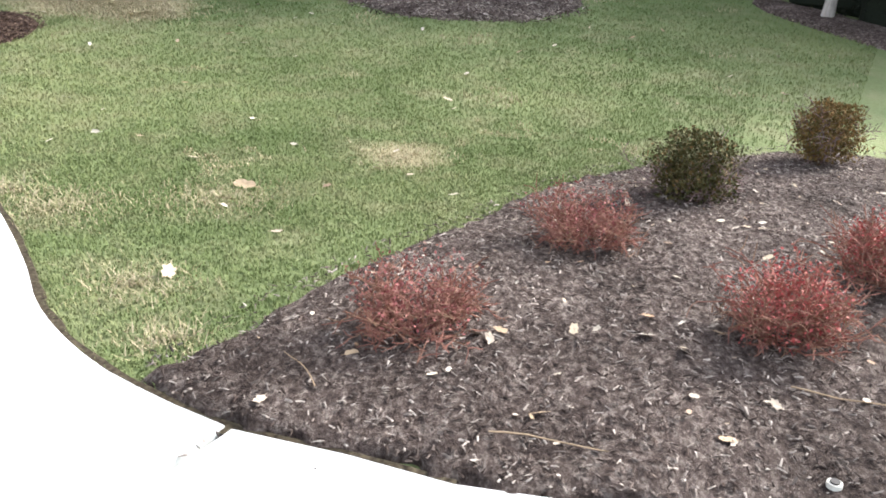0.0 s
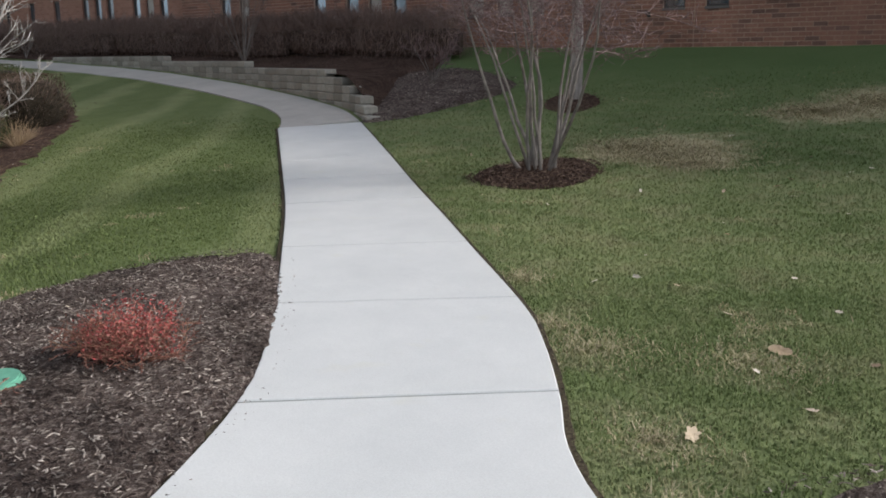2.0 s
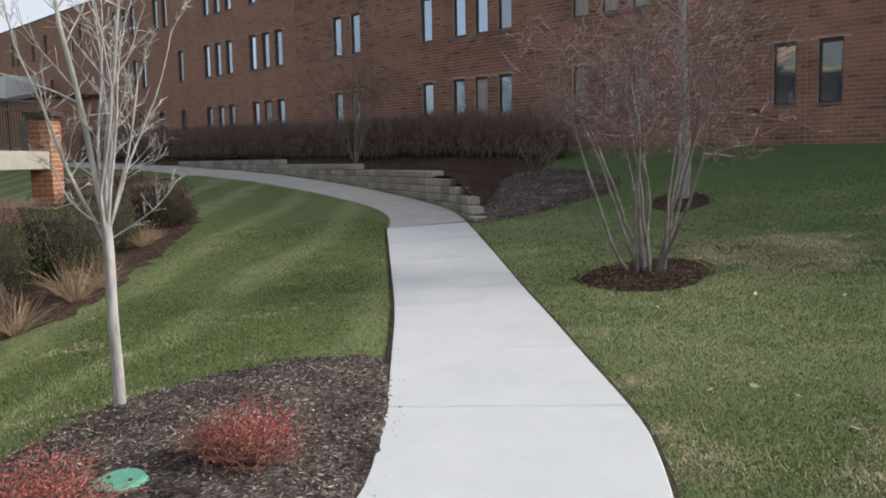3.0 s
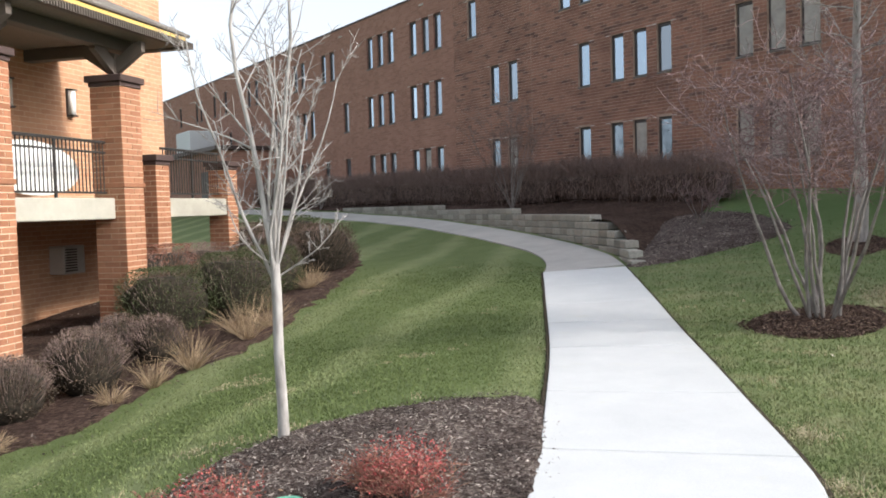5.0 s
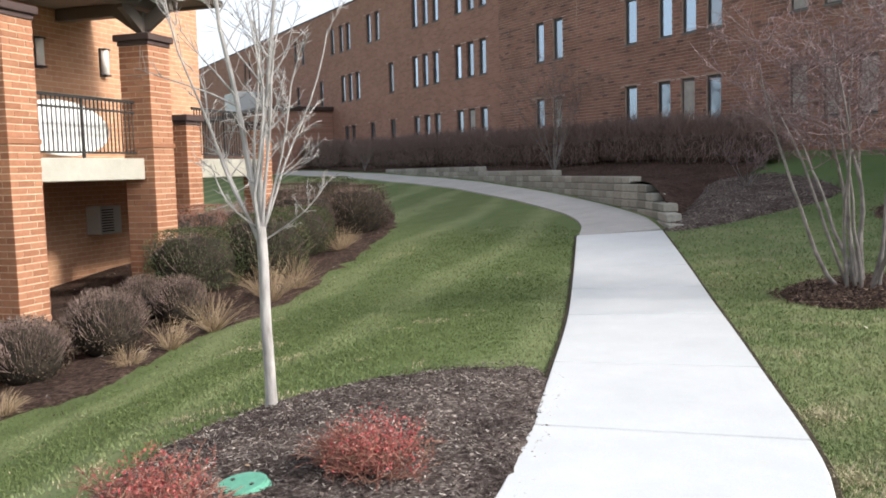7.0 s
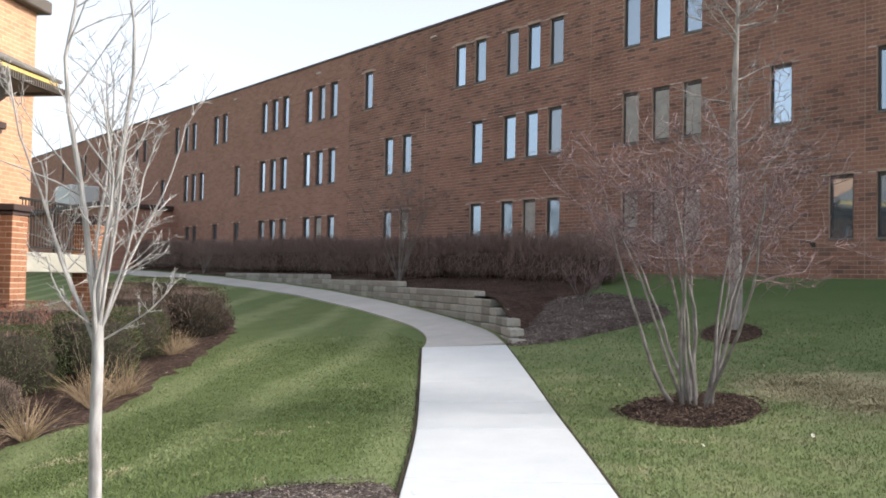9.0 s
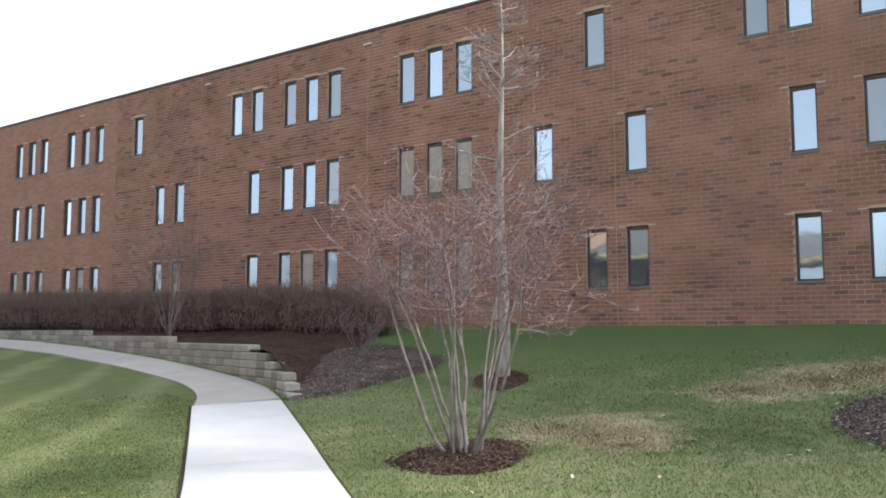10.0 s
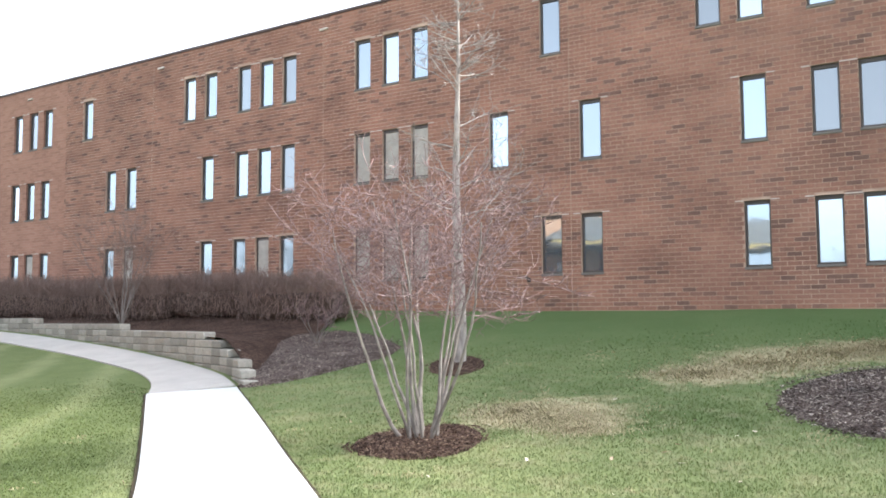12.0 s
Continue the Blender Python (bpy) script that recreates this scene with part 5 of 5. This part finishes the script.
def scatter_chips(b, n, size, material, seed, name="bark_chips"):
    rng = random.Random(seed)
    line = b[1]
    xs, ys = [v[0] for v in line], [v[1] for v in line]
    v, f = [], []
    while n > 0:
        x, y = rng.uniform(min(xs), max(xs)), rng.uniform(min(ys), max(ys))
        n -= 1
        if inside((x, y), line):
            z = bed_height(b, x, y) + 0.004
        else:
            cx, cy = b[2]
            k = 0.955 - 0.04 * rng.random()
            if rng.random() > 0.4 or not inside((cx + (x - cx) * k, cy + (y - cy) * k), line):
                continue
            z = ground_z(x, y) + 0.03
        w = rng.uniform(0, 6.283)
        L, t = size * rng.uniform(0.5, 1.6), size * rng.uniform(0.08, 0.22)
        d = Vector((math.cos(w), math.sin(w), rng.gauss(0.1, 0.35))).normalized()
        s = Vector((-math.sin(w), math.cos(w), rng.gauss(0, 0.3))).normalized()
        p, k = Vector((x, y, z)), len(v)
        v += [p - d * L / 2 - s * t, p - d * L / 2 + s * t, p + d * L / 2 + s * t * 0.6, p + d * L / 2 - s * t * 0.6, p + Vector((0, 0, t * 0.9))]
        f += [(k, k + 1, k + 4), (k + 1, k + 2, k + 4), (k + 2, k + 3, k + 4), (k + 3, k, k + 4)]
    return tagged(soup(name, v, f, material), "loose shredded bark chips lying on the bed", "bark chips", kind="stuff")


scatter_chips(BED_RIGHT, 42000, 0.023, M_CHIP, 1)
scatter_chips(BED_LEFT, 34000, 0.026, M_CHIP, 2)
scatter_chips(BED_SHRUB, 6500, 0.05, M_CHIP_RED, 3)
scatter_chips(BED_ROUND, 15000, 0.05, M_CHIP, 4)
scatter_chips(BED_TREE, 1200, 0.05, M_CHIP_RED, 5)
scatter_chips(BED_PORCH, 6000, 0.06, M_CHIP, 6)
scatter_chips(BED_TRI, 5000, 0.05, M_CHIP, 7)

# ---- grass blades over the nearer lawn ----
M_DRYBLADE = varied("dry_straw_blade", [(0.44, 0.38, 0.24), (0.53, 0.465, 0.32), (0.38, 0.335, 0.2), (0.27, 0.28, 0.13)], 0.9)
WALK_LINE = [tuple(v) for v in RE] + [tuple(v) for v in LE[::-1]] + [(-2.4, -3), (2.6, -3), (2.4, 1.4)]
GREY_LINE = [wp(12.4, 10.4), wp(11.4, 11.9), wp(17, 13.7), wp(20, 13.7), wp(14, 10.9)]
KEEP_OFF = [WALK_LINE, GREY_LINE] + [[tuple(v) for v in b[1]] for b in (BED_RIGHT, BED_LEFT, BED_SHRUB, BED_ROUND, BED_TREE, BED_PORCH, BED_TRI)]
DRY = [((-0.22, 5.3), 0.36), ((-1.15, 4.3), 0.4), ((-1.95, 4.05), 0.42), ((-0.9, 2.62), 0.22), ((-1.2, 3.1), 0.3), (ar(21.0, 11.7), 0.9), (ar(23.2, 12.3), 0.8), (ar(19.4, 11.0), 0.6), (ar(12.2, 14.6), 0.9), (ar(8.0, 15.2), 1.2), (ar(4.4, 16.0), 1.0), (ar(1.5, 16.5), 0.8), (ar(45.2, 9.2), 0.3), (ar(28.5, 4.9), 0.25), (ar(30.5, 6.0), 0.25)]


def blades(n, r0, r1, az0, az1, h, seed):
    rng = random.Random(seed)
    green, dry = ([], []), ([], [])
    boxes = [(min(q[0] for q in l), max(q[0] for q in l), min(q[1] for q in l), max(q[1] for q in l), l, sum(q[0] for q in l) / len(l), sum(q[1] for q in l) / len(l)) for l in KEEP_OFF]
    for _ in range(n):
        r, az = math.sqrt(rng.uniform(r0 * r0, r1 * r1)), rng.uniform(az0, az1)
        r += rng.gauss(0, 0.75) * sstep(3.6, 6.5, r)
        x, y = ar(az, r)
        if any(b[0] < x < b[1] and b[2] < y < b[3] and inside((x, y), b[4]) for b in boxes[:2]):
            continue
        k = 1 + 0.16 * rng.random() ** 2
        if any(b[0] < x < b[1] and b[2] < y < b[3] and inside((b[5] + (x - b[5]) * k, b[6] + (y - b[6]) * k), b[4]) for b in boxes[2:]):
            continue
        tone = noise.noise((x * 1.1, y * 1.1, 3)) + 0.5 * noise.noise((x * 4, y * 4, 8))
        thirsty = tone > 0.5 and rng.random() < 0.5 or any((x - c[0]) ** 2 + (y - c[1]) ** 2 < (s * (0.3 + 0.8 * rng.random())) ** 2 and (s > 0.5 or rng.random() < 0.4) for c, s in DRY)
        v, f = dry if thirsty else green
        z = ground_z(x, y) - 0.004
        w, lean = rng.uniform(0, 6.283), rng.uniform(0.15, 1.1)
        t, L = 0.0022 + 0.0003 * r, h * rng.uniform(0.55, 1.25)
        s = Vector((-math.sin(w), math.cos(w), 0)) * t
        a, k = Vector((x, y, z)), len(v)
        mid = a + Vector((math.cos(w) * lean * L * 0.35, math.sin(w) * lean * L * 0.35, L * 0.6))
        tip = a + Vector((math.cos(w) * lean * L, math.sin(w) * lean * L, L * (0.9 - 0.3 * lean)))
        v += [a - s, a + s, mid + s * 0.8, mid - s * 0.8, tip]
        f += [(k, k + 1, k + 2, k + 3), (k + 3, k + 2, k + 4)]
    return green, dry


for n, r0, r1, a0, a1, h, sd in ((80000, 2.3, 6.2, -16, 34, 0.033, 1), (22000, 5.6, 8.6, -20, 36, 0.037, 6), (70000, 6.5, 12.5, -26, 43, 0.042, 2), (60000, 5.8, 11.5, 45, 84, 0.03, 3), (30000, 12.5, 18, -18, 40, 0.045, 4), (26000, 11, 18, 46, 68, 0.032, 5)):
    g, d = blades(n, r0, r1, a0, a1, h, sd)
    tagged(soup("grass_blades", g[0], g[1], M_BLADE), "short green mown grass blades of the lawn", "grass", kind="stuff")
    if d[0]:
        tagged(soup("dry_grass", d[0], d[1], M_DRYBLADE), "straw-coloured dry grass patches in the lawn", "grass", kind="stuff")

rng = random.Random(55)
v, f = [], []
for (cx, cy), size in DRY:
    for _ in range(int(5200 * size + 300) if size > 0.5 else int(1700 * size)):
        a, r = rng.uniform(0, 6.283), abs(rng.gauss(0, 0.5)) * size
        x, y = cx + math.cos(a) * r * 1.3, cy + math.sin(a) * r
        if any(inside((x, y), l) for l in KEEP_OFF[:2]) or any(inside((x, y), l) for l in KEEP_OFF[2:6]):
            continue
        z, q, L = ground_z(x, y) - 0.003, rng.uniform(0, 6.283), rng.uniform(0.03, 0.075)
        s, k = Vector((-math.sin(q), math.cos(q), 0)) * (0.002 + 0.0005 * math.hypot(x, y)), len(v)
        a0 = Vector((x, y, z))
        tip = a0 + Vector((math.cos(q) * L, math.sin(q) * L, L * rng.uniform(0.25, 0.8)))
        v += [a0 - s, a0 + s, tip]
        f += [(k, k + 1, k + 2)]
tagged(soup("dry_grass", v, f, M_DRYBLADE), "straw-coloured dead patches of turf", "grass", kind="stuff")

# ---- fallen leaves ----
M_LEAF = varied("dry_tan_leaf", [(0.46, 0.34, 0.22), (0.6, 0.52, 0.4), (0.7, 0.64, 0.55), (0.4, 0.26, 0.16), (0.62, 0.56, 0.47)], 0.8, "object", 25)


def leaf_mesh(seed, lobes):
    rng = random.Random(seed)
    bm = bmesh.new()
    n = 26
    rim = []
    for i in range(n):
        a = 2 * math.pi * i / n
        r = 0.5 * (0.55 + 0.45 * abs(math.cos(a)) ** 0.7) * (1 - (0.3 * (0.5 + 0.5 * math.cos(lobes * a)) if lobes else 0))
        x, y = math.cos(a) * r, math.sin(a) * r * 0.75
        rim.append(bm.verts.new((x, y, 0.35 * y * y + 0.1 * x * x + rng.uniform(0, 0.03))))
    c = bm.verts.new((0, 0, 0))
    for a, b in zip(rim, rim[1:] + rim[:1]):
        bm.faces.new((c, a, b))
    box(bm, -0.75, -0.4, -0.012, 0.012, 0, 0.02)
    me = bpy.data.meshes.new("fallen_leaf")
    bm.to_mesh(me)
    bm.free()
    me.materials.append(M_LEAF)
    return me


LEAVES = [leaf_mesh(1, 0), leaf_mesh(2, 7), leaf_mesh(3, 5)]
rng = random.Random(91)
spots = [(0.22, 2.6, .08), (0.27, 2.55, .07), (0.31, 2.62, .06), (0.58, 2.66, .07), (0.84, 2.63, .085), (0.95, 2.5, .06), (-1.07, 4.51, .14), (-1.09, 3.2, .13), (-0.46, 2.12, .07), (1.17, 2.2, .06), (-0.27, 5.38, .08)]
for _ in range(110):
    x, y = rng.uniform(-0.6, 3.2), rng.uniform(1.95, 5.6)
    if inside((x, y), [tuple(q) for q in BED_RIGHT[1]]):
        spots.append((x, y, rng.uniform(0.025, 0.06)))
for _ in range(150):
    x, y = rng.uniform(-0.6, 3.4), rng.uniform(1.9, 5.6)
    if inside((x, y), [tuple(q) for q in BED_RIGHT[1]]):
        spots.append((x, y, rng.uniform(0.018, 0.04)))
for _ in range(95):
    x, y = ar(rng.uniform(-25, 42), math.sqrt(rng.uniform(9, 190)))
    if not inside((x, y), WALK_LINE):
        spots.append((x, y, rng.uniform(0.03, 0.085)))
for _ in range(16):
    x, y = rng.uniform(-5.5, -2.8), rng.uniform(0.8, 4.4)
    if inside((x, y), [tuple(q) for q in BED_LEFT[1]]):
        spots.append((x, y, rng.uniform(0.03, 0.06)))
for x, y, s in spots:
    ob = new("fallen_leaf", LEAVES[rng.randrange(3)])
    on = next((b for b in (BED_RIGHT, BED_LEFT, BED_SHRUB, BED_ROUND) if inside((x, y), [tuple(q) for q in b[1]])), None)
    z = bed_height(on, x, y) + 0.008 if on else ground_z(x, y) + 0.022
    ob.matrix_world = Matrix.Translation((x, y, z)) @ Euler((rng.gauss(0, 0.25), rng.gauss(0, 0.25), rng.uniform(0, 6.28))).to_matrix().to_4x4() @ Matrix.Scale(s, 4)
    tagged(ob, "dry curled tan leaf fallen on " + ("the mulch" if on else "the lawn"), "leaf", "fallen leaves")

# long dry stalks on the mulch
for i, (x, y, a, L) in enumerate([(0.25, 1.98, -0.15, 0.45), (1.25, 2.3, -0.5, 0.4), (-0.3, 2.2, 1.9, 0.3)]):
    rng = random.Random(400 + i)
    v, f = [], []
    tube(v, f, wander(rng, Vector((0, 0, 0)), Vector((math.cos(a), math.sin(a), 0.02)), L, 8, 0.06), taper(0.003, 0.0015, 9), 4)
    ob = soup("dry_stalk", v, f, M_STRAW)
    ob.location = (x, y, bed_height(BED_RIGHT, x, y) + 0.012)
    tagged(ob, "long pale dry stalk lying on the mulch", "stalk", "dry stalks")

lay_facade()
